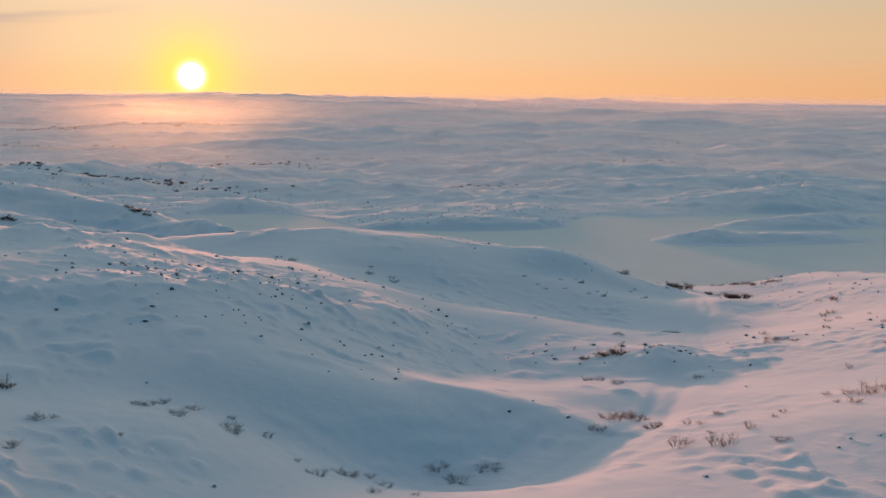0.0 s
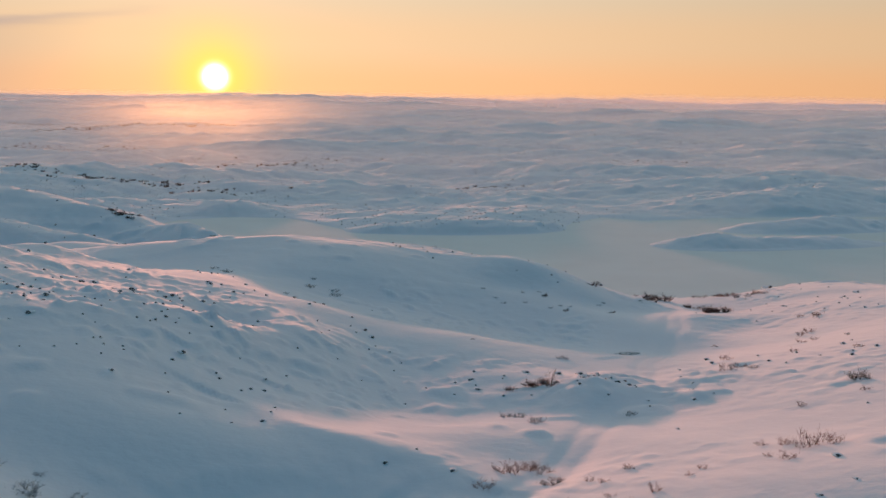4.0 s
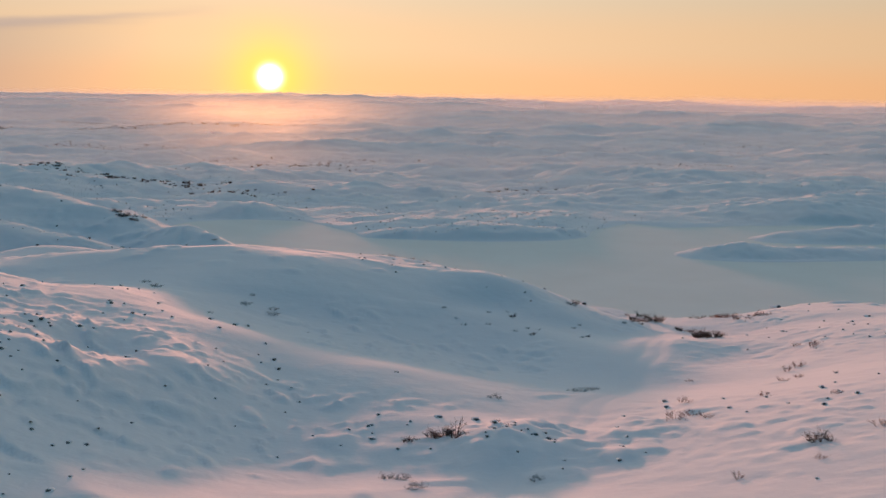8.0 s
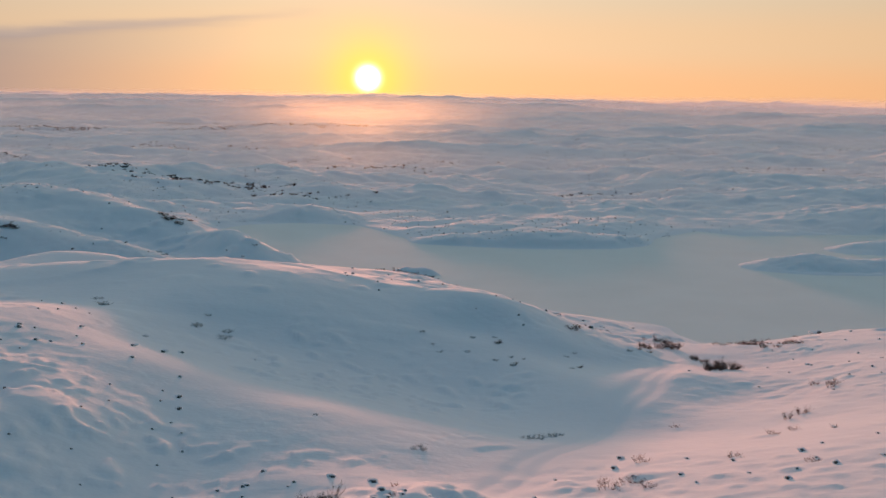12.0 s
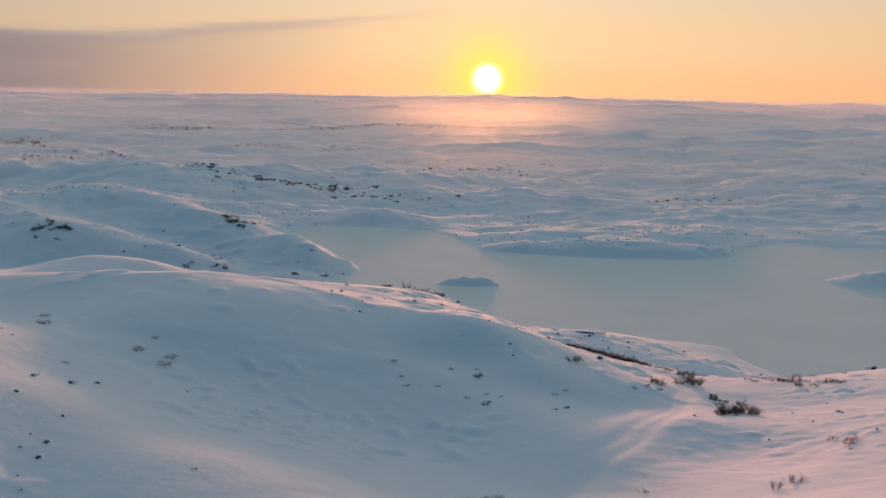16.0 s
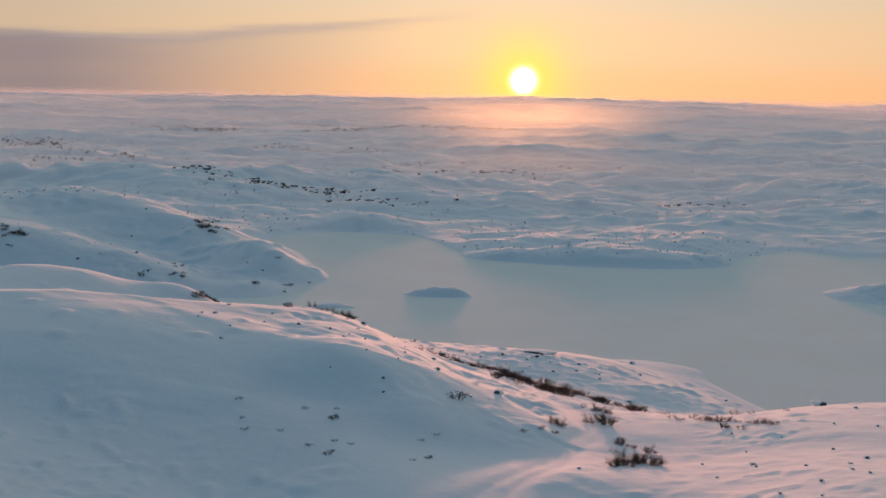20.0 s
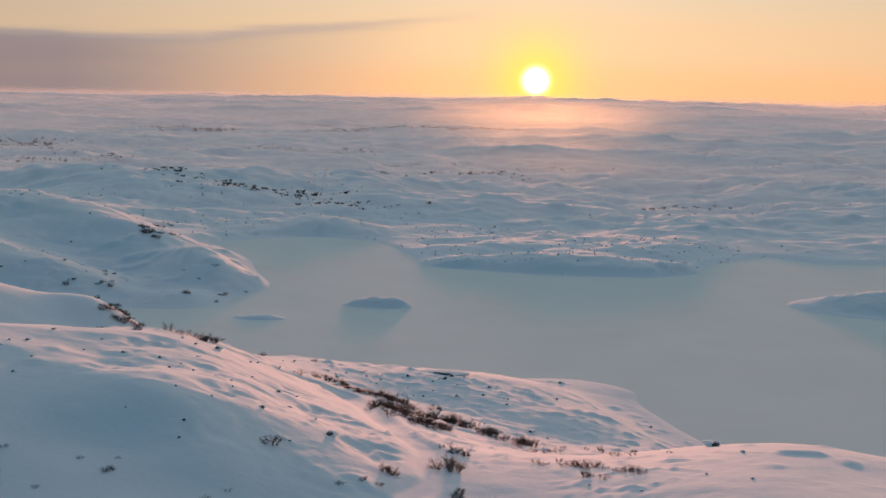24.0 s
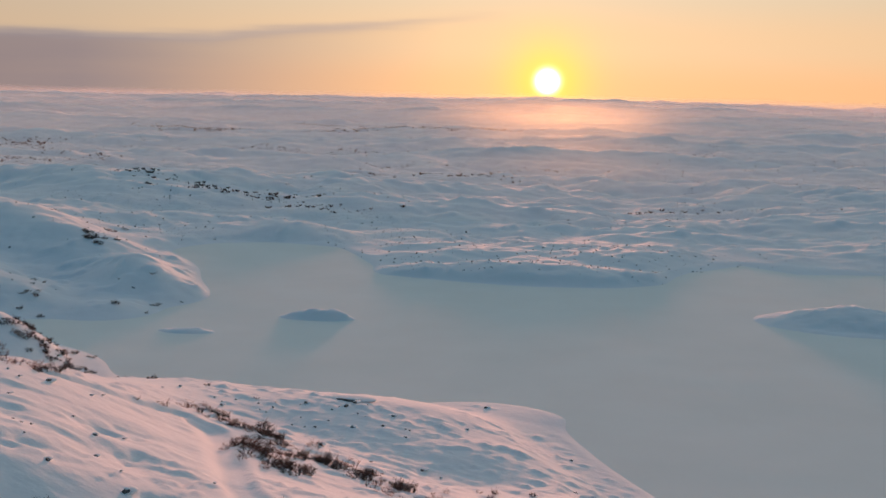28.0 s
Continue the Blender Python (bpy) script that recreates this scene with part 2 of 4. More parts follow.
def layers(x, y, size, octaves, seed, gain=0.5):
    total, height = 0.0, 1.0
    for k in range(octaves):
        turn = 0.6 + 1.1 * k
        c, s = math.cos(turn), math.sin(turn)
        total = total + height * smooth_noise((c * x - s * y) / size, (s * x + c * y) / size, seed + k)
        size, height = size / 2.03, height * gain
    return total


def ease(a, b, v):
    k = np.clip((v - a) / (b - a), 0, 1)
    return k * k * (3 - 2 * k)


def near_shore(x):
    return np.interp(x, (-200, -36, 0, 30, 60, 100, 200), (300, 250, 234, 216, 194, 164, 110))


def far_shore(x):
    return np.interp(x, (-200, -60, -52, -34, -13, -5, 8, 27, 49, 70, 80, 91, 108, 121, 141, 170, 300), (300, 382, 391, 404, 387, 372, 344, 334, 329, 331, 340, 358, 374, 362, 366, 372, 372))


def base_height(x, y):
    """The broad lie of the land: a plateau, the lake's basin, the lowland beyond and the far highland."""
    near = 22 - 23.6 * ease(-80, 6, y - near_shore(x))
    beyond = ease(-12, 14, y - far_shore(x))
    away = np.hypot(x, y)
    low = 0.5 + 1.5 * ease(12, 75, y - far_shore(x)) - 10.0 * ease(430, 850, away) - 8.0 * ease(900, 1700, away) + (22.0 - 9.0 * ease(0.05, 0.32, x / (away + 1))) * ease(1500, 4500, away)
    return near * (1 - beyond) + low * beyond


SWELLS_1 = [
    (-90, -10, 9.6), (-68, -10, 2.4), (-46, -10, 1.9), (-24, -10, 5.0), (-2, -10, 1.3),
    (20, -10, 0.6), (42, -10, 0.9), (64, -10, 0.4), (86, -10, 0.2), (108, -10, 0.1),
    (-90, 12, 9.0), (-68, 12, 3.3), (-46, 12, 1.7), (-24, 12, 0.4), (-2, 12, 4.7),
    (20, 12, 3.5), (42, 12, 1.9), (64, 12, 1.6), (86, 12, 0.7), (108, 12, 0.2),
    (-90, 34, 3.7), (-68, 34, 2.0), (-46, 34, 2.4), (-24, 34, 3.1), (-2, 34, 0.2),
    (20, 34, 3.6), (42, 34, 1.9), (64, 34, 3.0), (86, 34, 0.9), (108, 34, 0.3),
]
SWELLS_2 = [
    (-90, 56, 6.7), (-68, 56, 2.7), (-46, 56, 5.6), (-24, 56, -4.0), (-2, 56, 0.8),
    (20, 56, 1.5), (42, 56, 3.1), (64, 56, 1.2), (86, 56, 3.6), (108, 56, -0.6),
    (-90, 78, 3.3), (-68, 78, 5.8), (-46, 78, -1.9), (-24, 78, 5.8), (-2, 78, -1.2),
    (20, 78, -0.7), (42, 78, 1.6), (64, 78, -1.8), (86, 78, 4.1), (108, 78, -0.6),
    (-90, 100, 2.8), (-68, 100, -1.5), (-46, 100, 5.6), (-24, 100, -3.5), (-2, 100, -0.8),
    (20, 100, -5.3), (42, 100, 0.8), (64, 100, 1.7), (86, 100, -1.1), (108, 100, 0.7),
]
SWELLS_3 = [
    (-90, 122, 3.6), (-68, 122, 1.6), (-46, 122, -1.5), (-24, 122, 3.9), (-2, 122, -0.2),
    (20, 122, -0.7), (42, 122, -1.6), (64, 122, -3.8), (86, 122, 1.2), (108, 122, 2.8),
    (-90, 144, 4.4), (-68, 144, 0.3), (-46, 144, 3.7), (-24, 144, 2.2), (-2, 144, 0.4),
    (20, 144, -1.4), (42, 144, -4.7), (64, 144, 4.7), (86, 144, -0.1), (108, 144, 5.5),
    (-90, 166, 0.5), (-68, 166, -1.6), (-46, 166, -6.2), (-24, 166, -3.4), (-2, 166, 2.4),
    (20, 166, -7.7), (42, 166, -2.0), (64, 166, -1.4), (86, 166, 1.0), (108, 166, -2.1),
]
SWELLS_4 = [
    (-90, 188, -1.8), (-68, 188, -2.5), (-46, 188, -3.6), (-24, 188, -3.6), (-2, 188, -1.3),
    (20, 188, -1.2), (42, 188, 3.1), (64, 188, 1.1), (86, 188, -1.2), (108, 188, 0.7),
    (-90, 210, -3.3), (-68, 210, -1.1), (-46, 210, -3.8), (-24, 210, -0.6), (-2, 210, 0.5),
    (20, 210, 4.0), (42, 210, 3.2), (64, 210, -2.0), (86, 210, 0.8), (108, 210, 0.5),
    (-90, 232, -1.2), (-68, 232, 9.6), (-46, 232, 3.4), (-24, 232, -1.7), (-2, 232, 0.9),
    (20, 232, -3.7), (42, 232, 0.4), (64, 232, -0.7), (86, 232, -0.7), (108, 232, -0.1),
]
SWELLS = SWELLS_1 + SWELLS_2 + SWELLS_3 + SWELLS_4
KNOLLS = [
    (-20, 31, -0.3, 16, 8, -22),
    (-35, 24, -3.8, 12, 8, 0),
    (-12, 58, 1.7, 9, 7, 0),
    (8, 128, 3.2, 10, 13, -30),
    (-38, 70, 2.8, 14, 10, -20),
    (26, 168, 2.0, 14, 9, -30),
    (24, 154, 0.7, 10, 9, -30),
    (30, 197, -0.1, 14, 9, -20),
    (-44, 238, 1.8, 12, 7, -40),
    (-30, 240, 0.8, 9, 9, 0),
    (56, 122, 0.9, 10, 10, 0),
    (34, 120, -1.1, 9, 12, 0),
    (14, 100, 3.2, 10, 14, 30),
]
# the stony ridge, the bowl behind it and the hollow in front
HOLLOW_AND_BOWL = [
    (-54, 58, 0.6, 9, 8, -20),
    (-46, 65, 0.5, 9, 7, -20),
    (-40, 95, 1.4, 8, 12, 0),
    (-29, 88, 0.8, 7, 7, 0),
    (-23, 71, -1.7, 7, 12, 0),
    (-37, 43, -1, 8, 5, -30),
    (-46, 29, -0.9, 10, 5, -20),
    (-52, 23, 0.7, 7, 5, 0),
    (-29, 31, 0, 5, 3.5, -30),
    (-19, 32, -1.1, 6, 6, 0),
    (-16, 46, 0.5, 6, 5, 0),
    (-12, 58, -0.6, 5, 4, 0),
    (-7, 52, 1.3, 4, 4, 0),
    (-37, 53, -0.5, 5, 4, 0),
    (-48, 47, 0.3, 8, 6, 0),
    (5, 77, 0.5, 9, 7, 0),
]
# the high ground behind the stony ridge
PLATEAU = [
    (-70, 64, 0.6, 8, 8, 0),
    (-70, 76, 0.3, 8, 8, 0),
    (-70, 88, 4.1, 8, 8, 0),
    (-60, 64, 0.3, 8, 8, 0),
    (-60, 76, 2, 8, 8, 0),
    (-60, 88, 2.7, 8, 8, 0),
    (-50, 64, 0.3, 8, 8, 0),
    (-50, 76, 0.9, 8, 8, 0),
    (-50, 88, 1.7, 8, 8, 0),
    (-42, 66, 0.1, 6, 6, 0),
    (-43, 78, 0.5, 7, 7, 0),
    (-43, 92, 0, 7, 8, 0),
    (-38, 70, -2.2, 5, 5, 0),
    (-60, 100, 4.3, 9, 7, 0),
    (-52, 138, 0.8, 12, 8, 0),
]
# shoulders and dips of the hill over the lake
SHOULDERS = [
    (24, 107, 1.4, 7, 9, -20),
    (31, 110, 0.4, 6, 8, 0),
    (5, 108, 0.5, 8, 6, 0),
    (13, 118, 1, 5, 4, 0),
    (4, 119, -1.1, 6, 4, 0),
    (20, 119, 0.5, 6, 4, 0),
    (4, 143, 0.7, 7, 6, 0),
    (-1, 149, 0.6, 7, 6, 0),
    (16, 137, -0.8, 6, 5, 0),
    (22, 161, 1.3, 8, 7, -20),
    (20, 173, 0.8, 8, 6, -20),
    (44, 173, -0.8, 8, 8, 0),
    (40, 192, -0.5, 8, 8, 0),
    (-24, 111, -0.6, 8, 6, 0),
    (-38, 116, -0.5, 8, 6, 0),
]
LAKE_SHORES = [
    (-150, 320, 16.6, 50, 50, 0),
    (-110, 368, 10.0, 44, 26, -30),
    (-70, 343, 6.0, 30, 16, -38),
    (-45, 312, 6.8, 18, 10, -45),
    (-101, 297, 7.6, 26, 20, 0),
    (-72, 288, 6.1, 18, 14, 0),
    (-58, 224, -2.7, 20, 16, -30),
    (-44, 238, 1.8, 12, 7, -40),
    (-42, 284, 3.3, 10, 10, 0),
    (2, 286, 2.9, 10, 4.5, 0),
    (7, 285, 0.7, 4, 2.5, 0),
    (-20, 268, 2.3, 9, 4, 0),
    (116, 299, 4.4, 18, 11, -10),
    (150, 298, 3.8, 30, 13, 0),
    (178, 338, 5.5, 38, 15, 6),
    (50, 347, 1.7, 30, 8, -2),
    (12, 349, 0.7, 14, 7, 0),
    (-30, 420, 4.9, 26, 18, 0),
    (58, 219, 0.9, 15, 6, -12),
]
LOWLAND = [
    (-60, 450, -1.5, 50, 40, 0),
    (30, 420, -3.1, 40, 26, 0),
    (-58, 540, -3.6, 40, 40, 0),
    (102, 553, -3.6, 60, 40, 0),
    (110, 430, -0.5, 50, 40, 0),
    (216, 412, 5.0, 60, 30, 0),
    (-130, 440, 6.1, 60, 50, 0),
    (-160, 560, 7.0, 70, 60, 0),
    (208, 782, 1.6, 60, 60, 0),
    (-80, 850, -2.0, 60, 60, 0),
    (20, 680, -1.6, 70, 60, 0),
]


def mound(x, y, cx, cy, h, rx, ry, turn):
    c, s = math.cos(radians(turn)), math.sin(radians(turn))
    u, v = (c * (x - cx) + s * (y - cy)) / rx, (-s * (x - cx) + c * (y - cy)) / ry
    return h * np.exp(-(u * u + v * v))


def broad_height(x, y):
    z = base_height(x, y)
    for cx, cy, h in SWELLS:
        z = z + h * np.exp(-((x - cx) ** 2 + (y - cy) ** 2) / 441.0)
    for hills in (KNOLLS, HOLLOW_AND_BOWL, PLATEAU, SHOULDERS, LAKE_SHORES, LOWLAND):
        for hill in hills:
            z = z + mound(x, y, *hill)
    return z


# drift crests: steep on the lee side that faces the flight, gentle towards the sun (line, height, lee, back)
CRESTS = [
    ([(-66, 53), (-56, 54.5), (-51, 55.6), (-46.5, 57), (-41, 56), (-37, 53)], 0.5, 3.0, 8.0),
    ([(-37, 42), (-33, 38), (-29.5, 35.2), (-26.2, 33), (-23.8, 29.8)], 0.55, 2.2, 5.0),
    ([(-60, 127), (-33.5, 134), (-20, 140), (-10.6, 144), (0.3, 148)], 0.3, 3.0, 8.0),
    ([(-14, 136), (-2, 131), (5, 126), (10, 123.3), (16, 122), (22, 121)], 0.3, 2.5, 7.0),
]


def crest_relief(x, y, line, tall, lee, back):
    best, sign = np.full(x.shape, 99.0), np.ones(x.shape)
    for (ax, ay), (bx, by) in zip(line, line[1:]):
        dx, dy = bx - ax, by - ay
        k = np.clip(((x - ax) * dx + (y - ay) * dy) / (dx * dx + dy * dy), 0, 1)
        gap = np.hypot(x - ax - k * dx, y - ay - k * dy)
        sign = np.where(gap < best, np.sign(dx * (y - ay) - dy * (x - ax)), sign)
        best = np.minimum(best, gap)
    u = 2 * best / np.where(sign > 0, back, lee)
    return tall * np.exp(1 - np.sqrt(1 + u * u))


# stony hummocks beside the trail
HUMMOCKS = [(-7.0, 54.5, 0.5, 4.5), (-3.6, 57.5, 0.5, 3.2), (1.5, 55, 0.4, 2.4), (-0.5, 49, 0.4, 2.0), (4.5, 59, 0.3, 1.8)]
# ground broken by stones under thin snow (x, y, reach, reach, height)
BROKEN = [(-6.5, 54, 6.5, 5, 0.34), (-52, 64, 17, 8, 0.20), (-41, 78, 9, 12, 0.15), (14, 52, 16, 16, 0.13), (40, 100, 18, 18, 0.13), (8, 140, 16, 13, 0.16), (24, 172, 22, 14, 0.18), (-30, 26, 26, 7, 0.16), (3, 286, 9, 4, 0.30), (-20, 268, 8, 4, 0.2), (118, 299, 22, 11, 0.3)]
# scoops that the wind has hollowed out of the slope over the lake
HOLLOWS = [(11.9, 147, -0.7, 3.0), (10, 130.5, -0.5, 2.6), (23.6, 130, -0.6, 2.8), (13.6, 132.5, -0.35, 2.2), (-2, 147, -0.6, 3.2), (5, 139, -0.45, 2.6), (17, 140, -0.45, 2.4), (0, 133, -0.4, 3.0)]
TRAIL = [(-34, 18), (-29, 21.5), (-24, 24.8), (-20, 28), (-14, 36.5), (-8, 48), (0.5, 62), (9.5, 80), (19, 99), (25.5, 112), (29.5, 126), (28, 138), (24.5, 144), (19.5, 158), (15, 168), (11, 170.5), (7, 165), (1, 160)]


def trail_distance(x, y):
    """How far a place lies from the middle of the trail, to one side (-) or the other (+)."""
    best, sign = np.full(x.shape, 99.0), np.ones(x.shape)
    mid_x, mid_y = np.array(x, float), np.array(y, float)
    for (ax, ay), (bx, by) in zip(TRAIL, TRAIL[1:]):
        dx, dy = bx - ax, by - ay
        k = np.clip(((x - ax) * dx + (y - ay) * dy) / (dx * dx + dy * dy), 0, 1)
        gap = np.hypot(x - ax - k * dx, y - ay - k * dy)
        sign = np.where(gap < best, np.sign(dx * (y - ay) - dy * (x - ax)), sign)
        mid_x, mid_y = np.where(gap < best, ax + k * dx, mid_x), np.where(gap < best, ay + k * dy, mid_y)
        best = np.minimum(best, gap)
    return best * sign, mid_x, mid_y


def trail_relief(x, y):
    """Two beaten ruts with a ridge between them on a bed levelled into the slope, with low banks on both sides."""
    g, mid_x, mid_y = trail_distance(x + 0.5 * smooth_noise(x / 7, y / 7, 91), y + 0.5 * smooth_noise(x / 7, y / 7, 92))
    ruts = np.exp(-(((np.abs(g) - 0.75) / 0.42) ** 2))
    bench = np.zeros(x.shape)
    on = np.abs(g) < 4
    bench[on] = (0.3 + 0.4 * ease(118, 135, y[on])) * np.exp(-((g[on] / 2.0) ** 4)) * np.clip(broad_height(mid_x[on], mid_y[on]) - broad_height(x[on], y[on]), -1.2, 1.2)
    return bench - (0.10 + 0.26 * ease(118, 140, y)) * np.exp(-((g / 1.5) ** 6)) - 0.05 * ruts + 0.02 * np.exp(-(((np.abs(g) - 2.6) / 0.9) ** 2)), 1 - 0.85 * np.exp(-((g / 2.4) ** 4))


def fine_relief(x, y):
    """Tussocks and stones drifted over, and the wind's furrows between them."""
    patchy = ease(-0.2, 0.8, layers(x, y, 19, 2, 76))
    x, y = x + 1.1 * smooth_noise(x / 2.7, y / 2.7, 86), y + 1.1 * smooth_noise(x / 2.9, y / 2.9, 87)
    x, y = 0.83 * x + 0.56 * y, 0.83 * y - 0.56 * x
    lumps = ease(0.30, 0.95, smooth_noise(x / 1.25, y / 1.5, 75)) + 0.8 * ease(0.5, 0.95, smooth_noise(x / 0.8 + 9, y / 0.95, 78))
    furrows = 1 - np.abs(layers(0.42 * x - 0.05 * y, y + 0.12 * x, 2.6, 3, 81, 0.55))
    return 0.30 * patchy * lumps + 0.025 * furrows * (0.35 + 0.65 * ease(-0.5, 0.6, layers(x, y, 26, 2, 85)))


def height(x, y):
    """The snow's surface: hills, hummocks, drifts and the beaten trail."""
    z = broad_height(x, y)
    away = np.hypot(x, y)
    # the near shore runs out flat onto the ice; the western brow leans towards the lake
    z = z - 0.9 * np.exp(-(((z - 2.3) / 1.5) ** 2)) * (1 - ease(235, 262, y)) * ease(0.0, 0.8, z)
    z = z - 0.055 * (y - 66) * np.exp(-(((x + 36) / 24) ** 2 + ((y - 70) / 17) ** 2))
    dry = ease(0.05, 1.1, z) + ease(20, 60, y - far_shore(x))
    dry = np.clip(dry, 0, 1)
    far = ease(380, 620, away)
    very_far = ease(900, 1900, away)
    z = z + dry * (0.20 * (1 + 2.2 * ease(225, 330, y)) * layers(x, y, 13, 3, 11, 0.42))
    rough = 0.5 + 0.9 * ease(-0.3, 0.9, layers(x, y, 30, 2, 61))
    z = z + dry * rough * 0.04 * layers(0.6 * x - 0.05 * y, y + 0.1 * x, 4.4, 4, 21, 0.5) * (1 - far)
    tussocks = ease(0.45, 0.95, smooth_noise(x / 2.3, y / 2.9, 71)) * ease(0.0, 0.6, layers(x, y, 24, 2, 73))
    z = z + dry * 0.26 * tussocks * (1 - far)
    # wind-carved swells across the slopes above the lake
    z = z + dry * (1 - far) * 0.12 * (np.exp(-(((x - 10) / 42) ** 2 + ((y - 158) / 34) ** 2)) + 0.5 * np.exp(-(((x + 45) / 36) ** 2 + ((y - 62) / 26) ** 2))) * layers(0.55 * x + 0.15 * y, 0.8 * y - 0.3 * x, 6.5, 3, 65)
    z = z + dry * ease(262, 300, y) * (1 - very_far) * (1.0 * layers(0.8 * x, y, 34, 3, 67) + 0.35 * np.abs(layers(x, y, 9, 3, 68)) + 0.75 * ease(0.15, 0.9, smooth_noise(x / 3.3, y / 4.1, 69)) * ease(-0.4, 0.5, layers(x, y, 30, 2, 70)))
    wave_x, wave_y = x + 1.2 * smooth_noise(x / 6, y / 6, 101), y + 1.2 * smooth_noise(x / 6, y / 6, 102)
    for row in CRESTS:
        z = z + crest_relief(wave_x, wave_y, *row)
    small = np.zeros(x.shape)
    close = away < 560
    if np.any(close):
        small[close] = fine_relief(x[close], y[close])
    small = small * dry
    for cx, cy, tall, wide in HUMMOCKS + HOLLOWS:
        z = z + tall * np.exp(-(((x - cx) / wide) ** 2 + ((y - cy) / wide) ** 2) ** 1.5) * (0.75 + 0.5 * smooth_noise(x / 1.1, y / 1.1, 95))
    if np.any(close):
        cx, cy = x[close], y[close]
        blocks = ease(0.0, 0.75, smooth_noise(cx / 1.5 + 4, cy / 1.2, 141)) + 0.6 * ease(0.1, 0.8, smooth_noise(cx / 0.8, cy / 0.75 + 7, 142))
        for bx, by, rx, ry, tall in BROKEN:
            small[close] += tall * blocks * np.exp(-(((cx - bx) / rx) ** 2 + ((cy - by) / ry) ** 2))
    near = (np.abs(x + 2) < 60) & (np.abs(y - 90) < 90)
    if np.any(near):
        z = np.array(z)
        rut, off = trail_relief(x[near], y[near])
        small[near] *= off
        z[near] += rut
    z = z + small
    # domed knolls in the lowland beyond the lake, large and small, with flat ground between
    beyond = ease(395, 480, away) * dry
    knolls = 5.5 * ease(-0.5, 0.9, smooth_noise(x / 130 + 3, y / 75, 131)) + 2.6 * ease(-0.4, 0.95, layers(x / 1.5, y + 5, 40, 2, 132)) + 1.0 * ease(-0.2, 0.9, layers(x / 1.3, y, 15, 2, 133))
    z = z + far * (3.5 * layers(x * 0.8, y, 80, 3, 31, 0.5) + 1.3 * layers(x * 0.8, y, 26, 3, 33, 0.55) + 1.2 * np.abs(layers(x * 0.8, y, 17, 2, 38)))
    z = z + beyond * (knolls - 4.4)
    z = z + very_far * (9.0 * layers(x * 0.7, y, 420, 4, 41) + 5.0 * np.abs(layers(x * 0.6, y, 170, 3, 47)))
    return z


def place_on(x, y):
    return float(height(np.array([float(x)]), np.array([float(y)]))[0])
# ---- terrain ends ----


def grid_mesh(name, xs, ys, zs, mat, closed=False):
    """A sheet of quads over a rows-by-columns array of places."""
    rows, cols = xs.shape
    me = bpy.data.meshes.new(name)
    idx = np.arange(rows * cols).reshape(rows, cols)
    quads = np.stack([idx[:-1, :-1], idx[:-1, 1:], idx[1:, 1:], idx[1:, :-1]], -1).reshape(-1, 4)
    me.vertices.add(rows * cols)
    me.vertices.foreach_set("co", np.stack([xs, ys, zs], -1).astype(np.float32).ravel())
    me.loops.add(quads.size)
    me.loops.foreach_set("vertex_index", quads.astype(np.int32).ravel())
    me.polygons.add(len(quads))
    me.polygons.foreach_set("loop_start", np.arange(0, quads.size, 4, dtype=np.int32))
    me.polygons.foreach_set("use_smooth", np.ones(len(quads), bool))
    me.update(calc_edges=True)
    me.materials.append(mat)
    return new(name, me)


# ---- ground: one sheet, fanned out from behind the flight to the horizon ----
APEX = (0.0, -75.0)
turns = np.radians(np.concatenate([np.arange(-180, -52, 4.0), np.arange(-52, 53, 0.13), np.arange(56, 181, 4.0)]))
reach = [0.5]
while reach[-1] < 4800:
    reach.append(reach[-1] + max(0.45, 0.0062 * (reach[-1] - 270)))
reach = np.array(reach)
fan_r, fan_a = np.meshgrid(reach, turns, indexing="ij")
gx, gy = APEX[0] + fan_r * np.sin(fan_a), APEX[1] + fan_r * np.cos(fan_a)
gz = height(gx.ravel(), gy.ravel()).reshape(gx.shape)
ground = tagged(grid_mesh("ground", gx, gy, gz, SNOW), "rolling snow-covered tundra with wind-packed drifts", "ground", kind="structure")

ice_x = np.linspace(-75, 420, 250)
ice_k = np.linspace(0, 1, 120)
ix, ik = np.meshgrid(ice_x, ice_k, indexing="ij")
iy = (near_shore(ix) - 45) * (1 - ik) + (far_shore(ix) + 10) * ik
frozen = tagged(grid_mesh("water", ix, iy, 0.04 * layers(ix, iy, 14, 3, 77), ICE_SNOW), "frozen lake under smooth grey-blue snow", "lake", kind="structure")


